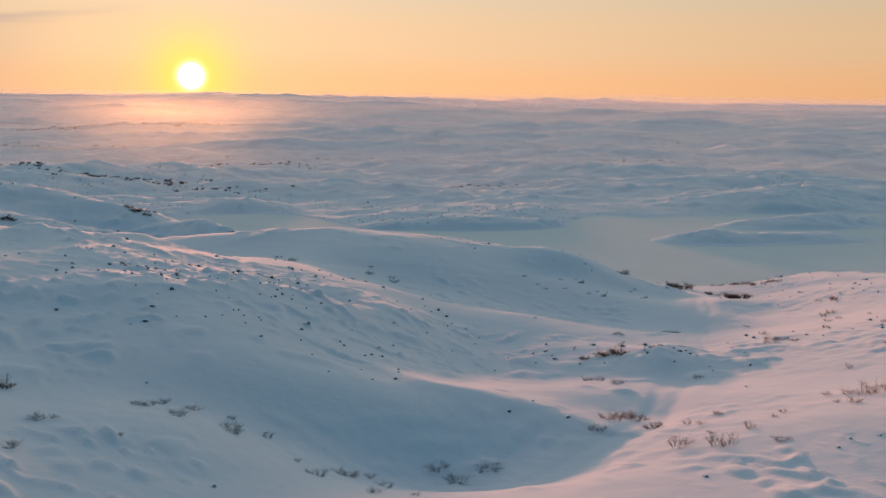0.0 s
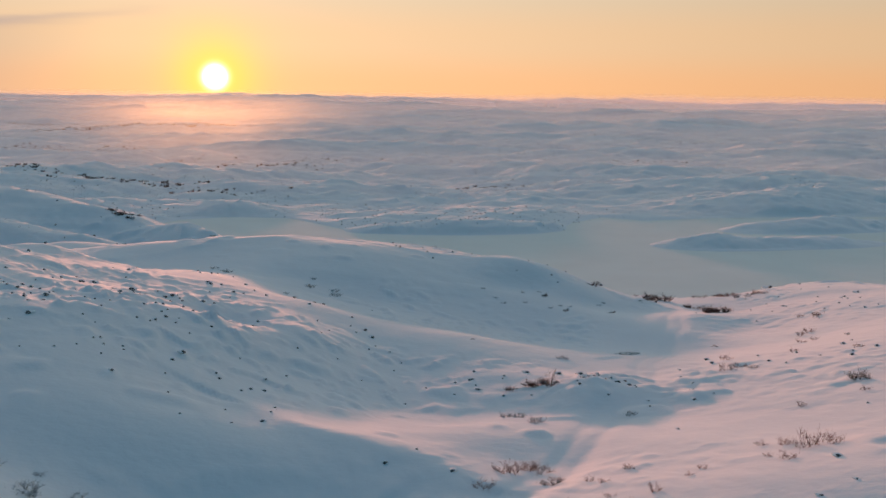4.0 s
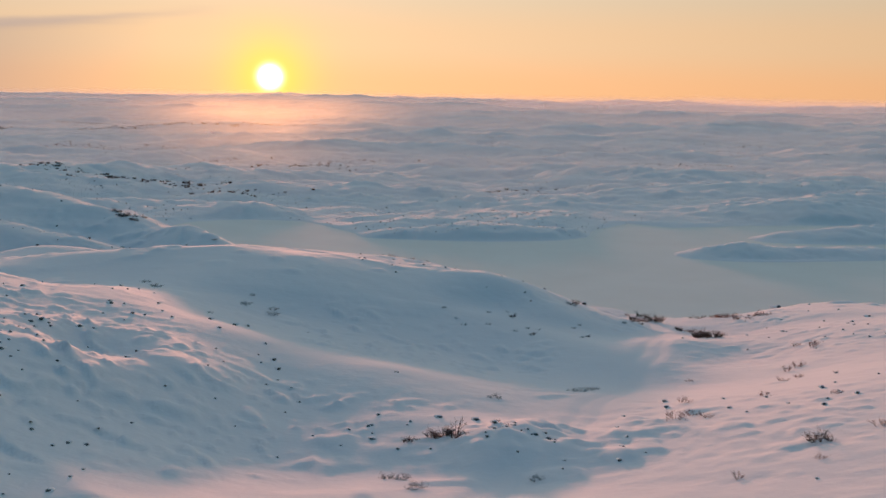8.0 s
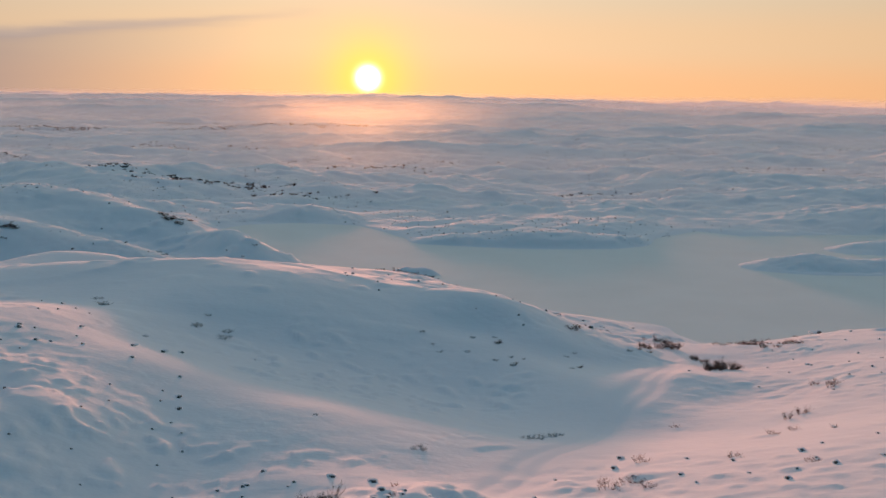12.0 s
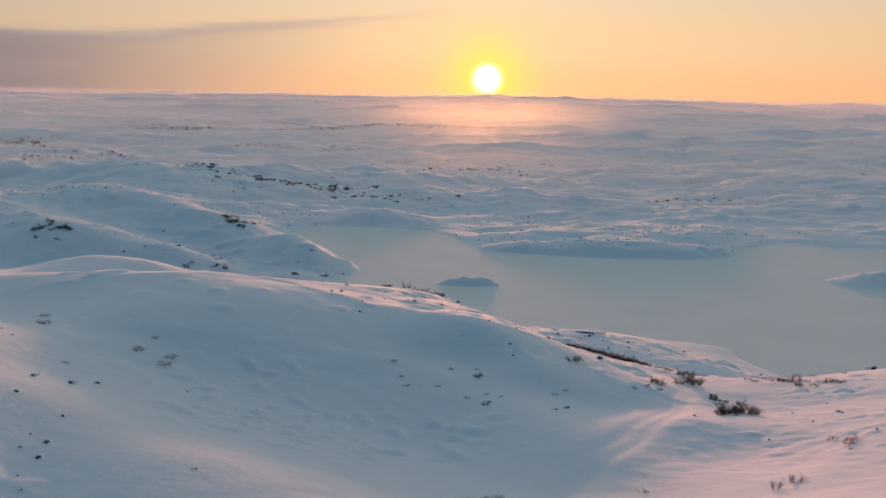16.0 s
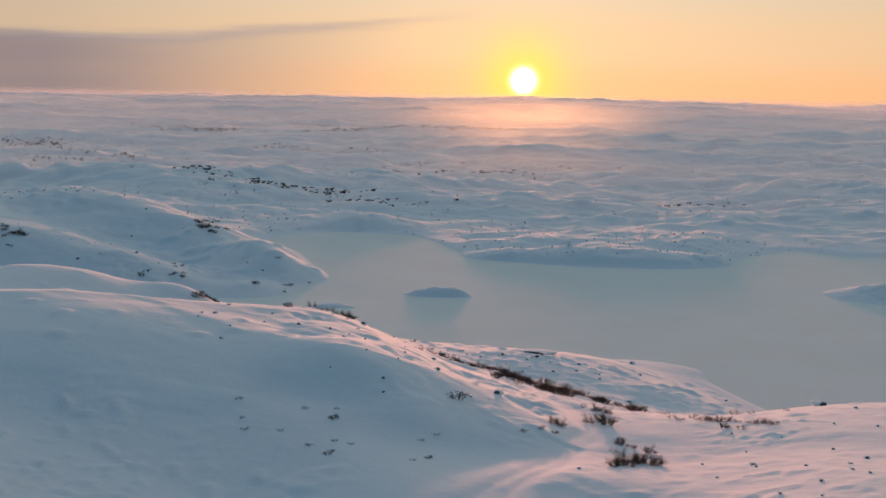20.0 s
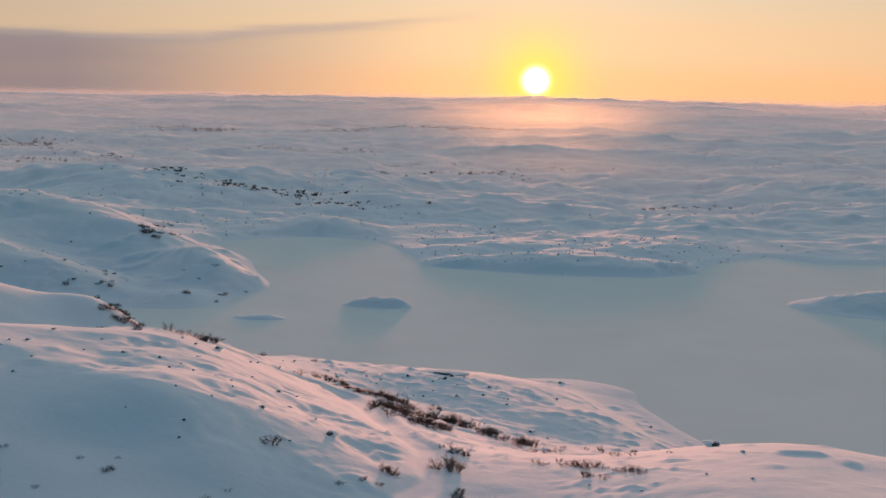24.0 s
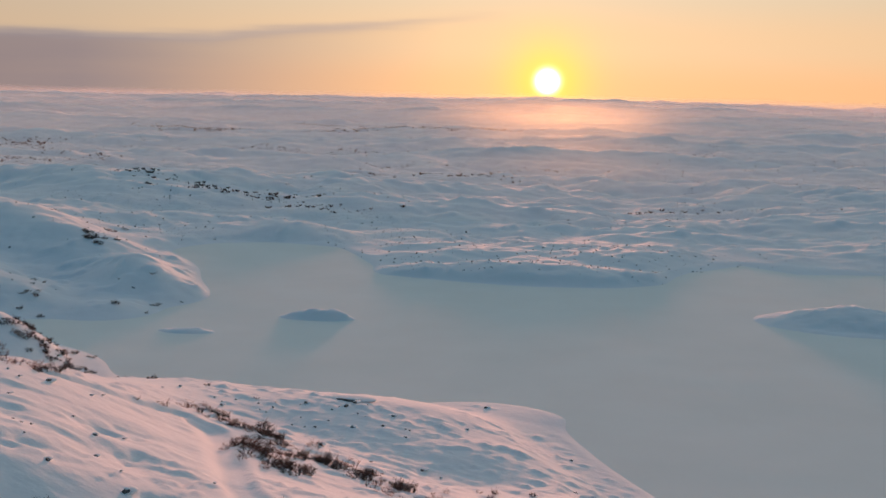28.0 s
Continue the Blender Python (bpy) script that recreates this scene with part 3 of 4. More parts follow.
# thin curved sheets, one behind the other, added to imitate low haze over the far lowland
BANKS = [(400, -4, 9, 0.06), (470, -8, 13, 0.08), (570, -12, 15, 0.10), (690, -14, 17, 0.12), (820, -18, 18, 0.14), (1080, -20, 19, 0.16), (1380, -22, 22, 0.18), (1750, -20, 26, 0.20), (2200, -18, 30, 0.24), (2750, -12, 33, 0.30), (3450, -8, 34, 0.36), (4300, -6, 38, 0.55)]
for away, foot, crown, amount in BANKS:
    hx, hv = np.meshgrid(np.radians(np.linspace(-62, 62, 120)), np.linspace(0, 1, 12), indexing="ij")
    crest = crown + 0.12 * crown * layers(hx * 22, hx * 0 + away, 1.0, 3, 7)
    bank_ob = grid_mesh("backdrop", away * np.sin(hx), away * np.cos(hx), foot + (crest - foot) * hv, HAZE_SHEET)
    tagged(bank_ob, "thin pale see-through sheet imitating haze over far lowland", "haze", kind="structure")
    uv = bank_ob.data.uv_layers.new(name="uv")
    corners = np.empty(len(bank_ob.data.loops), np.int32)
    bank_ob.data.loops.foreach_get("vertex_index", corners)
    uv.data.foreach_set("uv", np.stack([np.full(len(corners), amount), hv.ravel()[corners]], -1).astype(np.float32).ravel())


# ---- things ----
def part(name, bm, mat, parent, label="", smooth=True):
    me = bpy.data.meshes.new(name)
    bm.to_mesh(me)
    bm.free()
    me.materials.append(mat)
    if smooth:
        me.polygons.foreach_set("use_smooth", np.ones(len(me.polygons), bool))
    ob = new(name, me)
    ob.parent = parent
    return tagged(ob, label)


def lump(bm, detail, size, rough, seed, flat=0.0):
    """A weathered block: a ball squashed to size, broken by noise and cut by a few planes."""
    made = bmesh.ops.create_icosphere(bm, subdivisions=detail, radius=0.5)["verts"]
    rnd = random.Random(seed)
    cuts = [Vector((rnd.uniform(-1, 1), rnd.uniform(-1, 1), rnd.uniform(-0.4, 1))).normalized() for _ in range(9)]
    for v in made:
        p = v.co.copy()
        for c in cuts:
            over = p.dot(c) - 0.30
            if over > 0:
                p -= c * over * 0.97
        p *= 1 + rough * noise.noise(v.co * 3.1 + Vector((seed * 3.7, 0, 0)))
        v.co = Vector((p.x * size[0], p.y * size[1], max(p.z, -0.5 + flat) * size[2]))


def boulder(seed, name="boulder"):
    """A dark block about a metre wide with a cap of snow."""
    rnd = random.Random(seed)
    thing = new(name)
    size = (1.0, rnd.uniform(0.65, 0.95), rnd.uniform(0.45, 0.75))
    bm = bmesh.new()
    lump(bm, 3, size, 0.30, seed)
    part("rock_body", bm, STONE, thing, "dark lichen-grey stone", False)
    cover = rnd.uniform(0.5, 1.0)
    bm = bmesh.new()
    made = bmesh.ops.create_icosphere(bm, subdivisions=3, radius=0.5)["verts"]
    for v in made:
        p = v.co * (1 + 0.16 * noise.noise(v.co * 2.3 + Vector((seed, 5, 1))))
        z = p.z * 0.20 if p.z > 0 else p.z * 0.10
        v.co = Vector((p.x * size[0] * cover + 0.05, p.y * size[1] * cover * 0.92 + 0.17, z + size[2] * 0.36))
    part("snow_cap", bm, CAP_SNOW, thing, "rounded white snow cap")
    bm = bmesh.new()
    made = bmesh.ops.create_icosphere(bm, subdivisions=3, radius=0.5)["verts"]
    for v in made:
        p = v.co * (1 + 0.2 * noise.noise(v.co * 2.0 + Vector((seed, 1, 9))))
        v.co = Vector((p.x * 1.5, p.y * 2.1 + 0.75, p.z * 0.42 - 0.10))
    part("snow_tail", bm, CAP_SNOW, thing, "snow drift piled against the stone")
    return thing


def tube(bm, points, radii, sides=3, foot=None):
    """A tapering stem along points, grown out of the ring of vertices foot where one is given."""
    rings = [foot] if foot else []
    for k, (p, r) in enumerate(zip(points, radii)):
        ahead = (points[min(k + 1, len(points) - 1)] - points[max(k - 1, 0)]).normalized()
        across = ahead.orthogonal().normalized()
        other = ahead.cross(across)
        rings.append([bm.verts.new(p + r * (math.cos(a) * across + math.sin(a) * other)) for a in [2 * math.pi * i / sides for i in range(sides)]])
    for low, high in zip(rings, rings[1:]):
        for i in range(sides):
            bm.faces.new((low[i], low[(i + 1) % sides], high[(i + 1) % sides], high[i]))


def shrub(name, seed, limbs, stems, spread, tall, thick, twiggy, bark_mat, twig_mat):
    """A leafless shrub a metre wide: limbs that rise side by side out of the snow, each with its fan of twigs."""
    rnd = random.Random(seed)
    thing = new(name)
    for k in range(limbs):
        turn = 2 * math.pi * (k + rnd.random() * 0.8) / limbs
        wood, fine = bmesh.new(), bmesh.new()
        far = spread * 0.42 * math.sqrt(rnd.random())
        root = Vector((far * math.cos(turn), far * math.sin(turn) * 0.8, -0.10))
        foot = [wood.verts.new(root + Vector((0.03 * math.cos(b), 0.03 * math.sin(b), -0.05))) for b in (0.0, 2.1, 4.2)]
        crown = tall * rnd.uniform(0.35, 1.0) * (1.1 - 1.25 * (far / spread))
        for _ in range(stems):
            a = rnd.uniform(0, 6.28)
            out = rnd.uniform(0.05, 0.34) * spread
            lean = Vector((math.cos(turn), math.sin(turn), 0)) * 0.16 * spread
            top = crown * rnd.uniform(0.55, 1.0)
            at = [root + Vector((rnd.gauss(0, 0.04), rnd.gauss(0, 0.04), 0.02))]
            for f in (0.35, 0.7, 1.0):
                at.append(root + lean * f + Vector((math.cos(a) * out * f + rnd.gauss(0, 0.015), math.sin(a) * out * f + rnd.gauss(0, 0.015), 0.08 + top * f ** 0.85)))
            tube(wood, at, [thick, thick * 0.8, thick * 0.6, thick * 0.3], 3, foot)
            for _ in range(twiggy):
                f = rnd.uniform(0.12, 1.0)
                j = min(int(f * 3), 2)
                start = at[j].lerp(at[j + 1], f * 3 - j)
                way = Vector((rnd.gauss(0, 1), rnd.gauss(0, 1), rnd.uniform(-0.2, 1.5))).normalized()
                size = rnd.uniform(0.07, 0.22)
                kink = start + way * size * 0.6 + Vector((rnd.gauss(0, 0.012), rnd.gauss(0, 0.012), 0.01))
                tube(fine, [start, kink, kink + (way + Vector((0, 0, 0.4))).normalized() * size * 0.5], [thick * 0.55, thick * 0.4, thick * 0.15])
        limb = part("branch", wood, bark_mat, thing)
        tagged(part("twig_fan", fine, twig_mat, limb), kind="stuff")
    return thing


def scattered(kinds, spots, sink, label, category, group, low=0.8, high=1.25, seed=5, swing=3.14):
    """Sets copies of the kinds on the ground, each turned its own way."""
    rnd = random.Random(seed)
    used = set()
    for x, y, size in spots:
        k = rnd.randrange(len(kinds))
        s = max(size, 0.35)
        z = place_on(x, y)
        if z < 0.03 and y < far_shore(x) + 4:
            continue
        tilt = rnd.uniform(low, high)
        m = Matrix.LocRotScale((x, y, z - sink * s), Euler((0, 0, rnd.uniform(-swing, swing))), (s, s, s * tilt))
        if k in used:
            made = copy_thing(kinds[k], m)
        else:
            used.add(k)
            made = kinds[k]
            made.matrix_basis = m
        tagged(made, label, category, group)


# boulders that stand out of the snow
BOULDERS_1 = [
    (-70.0, 136.9, 0.5), (-84.5, 283.6, 1.0), (-65.2, 115.6, 0.5), (-58.7, 92.3, 0.5), (-55.6, 68.7, 0.3),
    (-60.0, 110.7, 0.5), (-52.2, 63.0, 0.5), (-49.9, 92.1, 0.4), (-47.0, 65.3, 0.4), (-43.6, 68.9, 0.3),
    (-48.0, 54.6, 0.3), (-47.3, 51.0, 0.4), (-46.9, 49.5, 0.4), (-52.4, 47.0, 0.3), (-50.1, 47.3, 0.4),
    (-48.7, 48.4, 0.3), (-45.6, 50.0, 0.3), (-54.8, 45.7, 0.5), (-55.9, 45.0, 0.3), (-45.8, 43.3, 0.8),
    (-42.4, 46.3, 0.3), (-41.1, 110.4, 0.6), (-39.3, 102.2, 0.6), (-26.3, 96.9, 0.9), (-29.0, 69.7, 0.4),
    (-24.3, 70.9, 0.5), (-24.8, 77.1, 0.4), (-22.8, 64.6, 0.4), (-26.5, 59.0, 0.3), (-35.0, 51.1, 0.4),
]
BOULDERS_2 = [
    (-36.9, 55.0, 0.4), (-38.2, 40.3, 0.4), (-35.1, 41.0, 0.3), (-35.8, 38.4, 0.3), (-37.8, 37.1, 0.2),
    (-28.5, 31.7, 0.4), (-42.0, 41.2, 0.2), (-41.1, 37.4, 0.2), (-40.9, 57.0, 0.2), (-41.8, 60.2, 0.3),
    (9.6, 122.0, 0.9), (-26.2, 33.4, 0.3), (-24.6, 29.8, 0.2), (-6.4, 55.0, 0.3), (-5.0, 46.7, 0.3),
    (1.9, 56.6, 0.3), (1.4, 52.9, 0.4), (12.1, 56.7, 0.3), (20.5, 58.5, 0.4), (-6.2, 15.4, 0.3),
    (-10.5, 13.0, 0.3), (-12.3, 13.4, 0.3), (-6.7, 37.1, 0.3), (-8.2, 11.7, 0.3), (1.3, 48.5, 0.3),
    (-34.7, 43.1, 0.4), (-27.6, 94.3, 1.0), (-23.6, 78.8, 0.5), (-23.3, 73.2, 0.4), (-27.9, 73.3, 0.4),
]
BOULDERS_3 = [
    (-10.5, 137.6, 0.7), (-40.6, 100.2, 0.5), (-37.4, 113.3, 0.7), (-36.7, 104.2, 0.3), (-48.3, 92.9, 0.4),
    (-44.2, 74.3, 0.4), (-48.0, 101.2, 0.4), (6.6, 34.9, 0.2), (-0.9, 47.4, 0.3), (-4.3, 48.7, 0.3),
    (4.1, 61.9, 0.4), (25.0, 277.6, 0.8), (-30.0, 92.4, 0.8), (-24.4, 83.9, 0.6), (-28.7, 77.3, 0.3),
    (-23.2, 76.3, 0.5), (-21.6, 67.7, 0.5), (-44.9, 116.4, 0.5), (-38.6, 106.3, 0.4), (-22.2, 71.1, 0.2),
    (-19.8, 101.5, 0.3), (-10.6, 143.7, 0.7), (16.0, 123.4, 0.5), (20.0, 129.9, 0.8), (1.7, 151.1, 0.8),
    (6.3, 159.6, 0.5), (3.5, 192.2, 0.7), (-0.3, 152.9, 0.5), (9.9, 119.8, 0.2), (4.5, 122.8, 0.2),
]
BOULDERS_4 = [
    (10.4, 133.8, 0.3), (42.3, 125.3, 0.4), (46.2, 122.3, 0.4), (42.3, 118.5, 0.4), (51.7, 125.5, 0.4),
    (54.8, 122.7, 0.5), (54.7, 114.3, 0.5), (48.9, 115.5, 0.5), (37.9, 114.8, 0.4), (6.0, 157.4, 0.5),
    (3.9, 144.5, 0.6), (3.2, 154.0, 0.7), (13.6, 146.2, 0.5), (23.7, 140.0, 0.5), (17.9, 134.4, 0.3),
    (14.1, 191.6, 0.9), (19.6, 195.1, 1.3), (26.1, 172.9, 1.3), (25.1, 195.0, 0.8), (25.9, 197.2, 2.0),
    (31.6, 193.6, 1.1), (37.6, 174.1, 1.1), (28.3, 191.2, 0.5), (39.7, 173.2, 0.5), (41.3, 194.5, 0.8),
    (42.4, 219.7, 0.7), (55.0, 196.1, 0.8), (55.1, 141.9, 1.0), (56.2, 134.0, 0.6), (66.9, 190.0, 0.8),
]
BOULDERS_5 = [
    (68.8, 188.6, 0.9), (31.9, 172.8, 0.7), (56.9, 223.1, 0.5), (58.8, 220.8, 0.5), (-89.8, 349.7, 0.8),
    (-88.3, 332.3, 0.8), (3.9, 310.4, 0.7), (-50.1, 13.6, 0.5), (-54.3, 33.2, 0.2), (-71.7, 131.7, 0.5),
    (-77.7, 125.8, 0.7), (-75.5, 112.3, 0.6), (-72.2, 119.3, 0.6), (-79.8, 285.9, 1.0),
]
BOULDERS = BOULDERS_1 + BOULDERS_2 + BOULDERS_3 + BOULDERS_4 + BOULDERS_5
WILLOWS_1 = [
    (-12.2, 56.1, 1.2), (-11.6, 56.0, 1.2), (-10.8, 55.3, 1.4), (-14.0, 56.0, 1.0), (-18.8, 28.0, 0.9),
    (31.8, 116.1, 1.9), (32.6, 115.2, 1.4), (33.3, 115.4, 1.9), (33.9, 115.2, 1.5), (10.9, 43.0, 1.2),
    (6.3, 114.2, 0.7), (7.1, 106.8, 0.6), (14.9, 109.8, 0.5), (16.3, 123.1, 1.3), (25.5, 125.1, 1.1),
    (26.2, 124.8, 1.1), (31.8, 124.3, 0.7), (34.1, 120.8, 1.0), (30.3, 112.9, 1.2), (30.9, 113.7, 1.1),
    (31.4, 113.7, 1.2), (29.6, 130.8, 1.3), (30.4, 131.8, 1.1), (31.0, 129.7, 1.7), (25.5, 121.3, 0.5),
    (24.3, 121.1, 0.5), (-108.3, 286.4, 1.2), (-107.4, 294.4, 1.8), (-106.6, 292.4, 1.7), (-105.4, 289.2, 1.3),
]
WILLOWS_2 = [
    (-104.5, 290.7, 1.5), (-103.5, 290.6, 1.2), (-102.8, 291.1, 1.8), (-102.2, 291.6, 1.3), (-101.3, 290.7, 1.4),
    (-100.6, 291.0, 1.3), (-109.9, 289.5, 1.2), (-109.2, 289.9, 1.9), (-108.3, 290.5, 1.7), (-102.9, 285.8, 0.9),
    (-102.0, 285.6, 0.7), (-72.8, 344.4, 1.7), (-72.0, 343.5, 1.1), (-71.4, 344.7, 1.2), (-80.7, 392.7, 0.8),
    (-79.8, 392.1, 1.0), (-66.1, 340.7, 1.3), (-41.3, 283.8, 1.3), (-40.7, 283.1, 1.2), (-72.4, 290.6, 0.8),
    (42.2, 128.4, 1.0), (-41.3, 234.3, 1.2), (-40.4, 233.2, 1.7), (-39.9, 235.1, 1.6), (-38.1, 231.6, 1.5),
    (-37.3, 231.7, 1.3), (-36.3, 231.8, 1.2), (-36.5, 233.3, 1.4), (-36.0, 233.9, 1.0), (-35.4, 233.4, 1.0),
]
WILLOWS_3 = [
    (-59.5, 277.4, 1.4), (-6.9, 157.5, 1.0), (-6.3, 155.8, 0.9), (0.8, 157.1, 1.3), (0.0, 160.9, 1.0),
    (0.6, 161.9, 1.0), (-0.1, 165.1, 1.4), (-29.8, 241.9, 0.7), (-28.9, 241.9, 0.9), (-32.4, 240.4, 0.9),
    (-31.9, 241.5, 1.1), (-33.7, 232.6, 1.3), (-40.8, 258.0, 1.2), (-37.6, 261.5, 1.0), (-49.6, 270.4, 1.3),
    (-54.2, 275.2, 1.1), (-53.6, 275.4, 0.9), (-42.3, 263.0, 1.3), (-22.3, 235.6, 1.1), (-3.7, 200.8, 0.9),
    (-3.2, 201.4, 0.8), (5.1, 199.0, 1.0), (-16.1, 233.9, 0.9), (-70.8, 340.4, 1.9), (-70.3, 339.2, 1.8),
    (-69.4, 338.9, 1.9), (-68.7, 340.3, 1.8), (-68.1, 340.3, 1.3), (-66.8, 336.4, 1.3), (-66.2, 336.7, 1.6),
]
WILLOWS_4 = [
    (-65.2, 336.0, 1.2), (-79.5, 376.6, 1.5), (-78.8, 375.0, 1.2), (-78.0, 377.2, 1.4), (-63.8, 342.8, 1.0),
    (-63.2, 343.6, 0.9), (-34.4, 290.0, 1.4), (-61.3, 283.0, 1.1), (-60.8, 284.2, 1.1), (-58.8, 283.6, 1.4),
    (-67.7, 280.1, 1.4), (-47.5, 302.7, 0.7), (-42.8, 299.3, 0.7), (-30.3, 295.6, 0.8), (-33.8, 282.6, 0.7),
    (-66.8, 282.4, 1.1), (-63.1, 297.4, 0.9), (11.0, 179.9, 0.7), (11.7, 179.8, 0.9), (12.4, 181.0, 0.7),
    (13.0, 180.6, 1.0), (17.0, 173.0, 1.1), (17.7, 173.6, 0.8), (16.9, 182.2, 1.2), (17.5, 181.2, 1.3),
    (19.7, 173.7, 1.1), (20.3, 172.5, 1.3), (20.9, 172.2, 1.0), (21.5, 171.6, 1.0), (25.2, 161.8, 1.0),
]
WILLOWS_5 = [
    (26.2, 162.7, 1.5), (27.3, 157.5, 0.9), (27.9, 158.1, 0.9), (32.2, 160.8, 1.4), (32.7, 161.7, 1.1),
    (33.3, 161.2, 1.4), (46.0, 168.6, 0.8), (45.8, 163.7, 0.8), (50.1, 169.5, 0.7), (55.0, 177.9, 0.4),
    (30.4, 136.4, 1.1), (31.5, 136.0, 1.0), (-63.2, 30.4, 0.9),
]
WILLOWS = WILLOWS_1 + WILLOWS_2 + WILLOWS_3 + WILLOWS_4 + WILLOWS_5
BIRCHES_1 = [
    (-19.4, 31.9, 1.5), (-18.9, 32.1, 1.2), (-18.4, 31.7, 1.5), (-21.1, 30.8, 1.0), (-20.5, 30.4, 0.8),
    (-23.1, 27.7, 0.8), (-20.6, 19.4, 1.4), (-18.6, 17.7, 1.2), (-17.1, 25.9, 0.5), (-16.7, 24.7, 0.4),
    (-15.3, 20.4, 0.7), (-14.2, 27.1, 0.5), (-11.0, 23.6, 0.5), (6.7, 57.7, 1.3), (8.7, 59.5, 1.0),
    (9.2, 57.6, 0.8), (8.9, 38.9, 0.5), (17.1, 64.3, 0.8), (28.0, 82.7, 0.9), (37.2, 95.4, 1.0),
    (-3.9, 24.7, 1.4), (-2.5, 24.5, 1.1), (-4.4, 26.0, 0.8), (-6.5, 22.0, 0.7), (-5.5, 27.2, 0.5),
    (-7.0, 23.4, 0.4), (3.4, 38.4, 0.6), (-12.3, 22.5, 0.3), (-17.6, 21.2, 0.4), (11.0, 66.9, 0.9),
]
BIRCHES_2 = [
    (29.8, 84.1, 0.9), (38.1, 96.9, 0.9), (23.7, 74.8, 0.7), (20.0, 57.9, 0.6), (15.9, 44.1, 0.8),
    (19.0, 86.1, 0.5), (-6.8, 59.3, 0.5), (-7.0, 55.4, 0.5), (25.7, 75.6, 0.6), (37.0, 99.1, 0.7),
    (27.6, 72.2, 0.4), (40.1, 135.2, 0.7), (38.6, 133.4, 0.7), (43.6, 127.3, 0.8), (44.3, 168.3, 0.6),
    (-38.6, 225.9, 0.9), (-38.1, 225.7, 1.4), (-37.5, 224.7, 1.3), (-4.2, 159.6, 1.3), (-2.0, 157.2, 1.4),
    (-1.2, 159.6, 1.5), (6.7, 167.8, 0.6), (8.5, 171.2, 1.1), (9.3, 176.3, 1.3), (9.7, 182.5, 0.8),
    (15.6, 173.4, 0.8), (16.4, 172.8, 0.9), (19.3, 165.9, 1.1), (19.9, 166.6, 1.1), (20.9, 164.0, 0.9),
]
BIRCHES_3 = [
    (21.6, 165.1, 1.3), (22.7, 161.9, 1.0), (23.5, 161.8, 1.0), (23.9, 162.4, 1.1), (24.6, 161.7, 1.0),
    (25.7, 171.3, 1.3), (26.1, 165.6, 1.3), (28.6, 165.9, 1.5), (30.2, 163.1, 1.3), (30.7, 166.2, 1.5),
    (34.1, 158.0, 1.1), (34.8, 159.1, 0.8), (35.9, 156.1, 1.3), (37.7, 152.3, 1.1), (39.0, 153.3, 1.2),
    (40.4, 157.8, 1.1), (45.6, 141.3, 0.9), (47.1, 139.9, 0.7), (50.4, 138.6, 0.5), (29.1, 138.2, 0.7),
    (41.3, 162.2, 0.6),
]
BIRCHES = BIRCHES_1 + BIRCHES_2 + BIRCHES_3
RIMED_1 = [
    (-16.3, 48.4, 1.0), (-15.5, 47.9, 1.0), (-14.9, 44.8, 1.0), (7.3, 82.3, 0.8), (8.1, 83.4, 0.8),
    (-15.4, 16.0, 0.9), (-53.1, 29.8, 0.9), (-51.2, 29.4, 0.8), (-52.1, 26.7, 1.1), (-48.9, 25.8, 1.4),
    (-46.4, 27.4, 0.7), (-48.7, 29.1, 0.5), (-37.4, 113.3, 1.1), (-26.9, 109.9, 1.0), (-23.7, 107.8, 1.1),
    (-0.6, 110.4, 0.6), (2.4, 110.5, 0.5), (5.2, 108.0, 0.5), (3.4, 115.8, 0.5), (-4.7, 70.9, 1.0),
    (-7.0, 45.6, 0.7), (-16.5, 57.3, 0.4), (-12.7, 76.7, 0.4), (-39.0, 117.6, 0.8), (-23.6, 110.0, 0.9),
    (-26.1, 113.3, 0.6), (-30.5, 100.7, 0.5), (7.1, 109.5, 0.4), (8.5, 109.4, 0.4), (15.1, 114.8, 0.5),
]
RIMED_2 = [
    (13.7, 108.3, 0.4), (6.1, 116.6, 0.4), (4.7, 79.9, 0.8), (5.7, 80.3, 1.1), (-62.8, 290.8, 1.0),
    (-59.6, 286.3, 1.1), (13.9, 113.3, 0.5), (-1.3, 112.3, 0.4), (-2.3, 115.6, 0.5), (22.6, 119.6, 0.6),
    (13.3, 193.6, 0.7), (-39.7, 304.1, 1.4), (-64.8, 295.1, 1.4), (-44.0, 19.5, 1.1), (-42.2, 23.2, 0.9),
    (-41.4, 23.2, 1.2), (-40.2, 24.3, 0.9), (-35.1, 26.6, 1.2), (-34.2, 24.8, 1.3), (-31.7, 25.5, 1.4),
    (-39.5, 22.0, 0.9), (-54.1, 28.4, 0.8), (-54.8, 28.4, 0.6), (-60.3, 22.9, 0.9), (-59.3, 23.0, 0.5),
    (-60.9, 16.6, 1.0), (-55.3, 20.0, 0.4), (-44.9, 22.8, 0.5), (-39.2, 13.2, 0.5), (-41.4, 14.1, 0.7),
]
RIMED = RIMED_1 + RIMED_2
scattered([boulder(s) for s in (3, 8, 15, 21, 34, 42)], BOULDERS, -0.12, "dark boulder half buried in wind-packed snow", "boulder", "boulders on the tundra", 0.8, 1.3, 5, 0.5)

# a bare ledge of rock on the brow above the lake
ledge = boulder(77, "rock_ledge")
ledge.matrix_basis = Matrix.LocRotScale((24.9, 198.8, place_on(24.9, 198.8) + 0.1), Euler((0, 0, -0.15)), (4.4, 1.6, 0.8))
tagged(ledge, "long low dark rock ledge on the snowy brow", "rock")

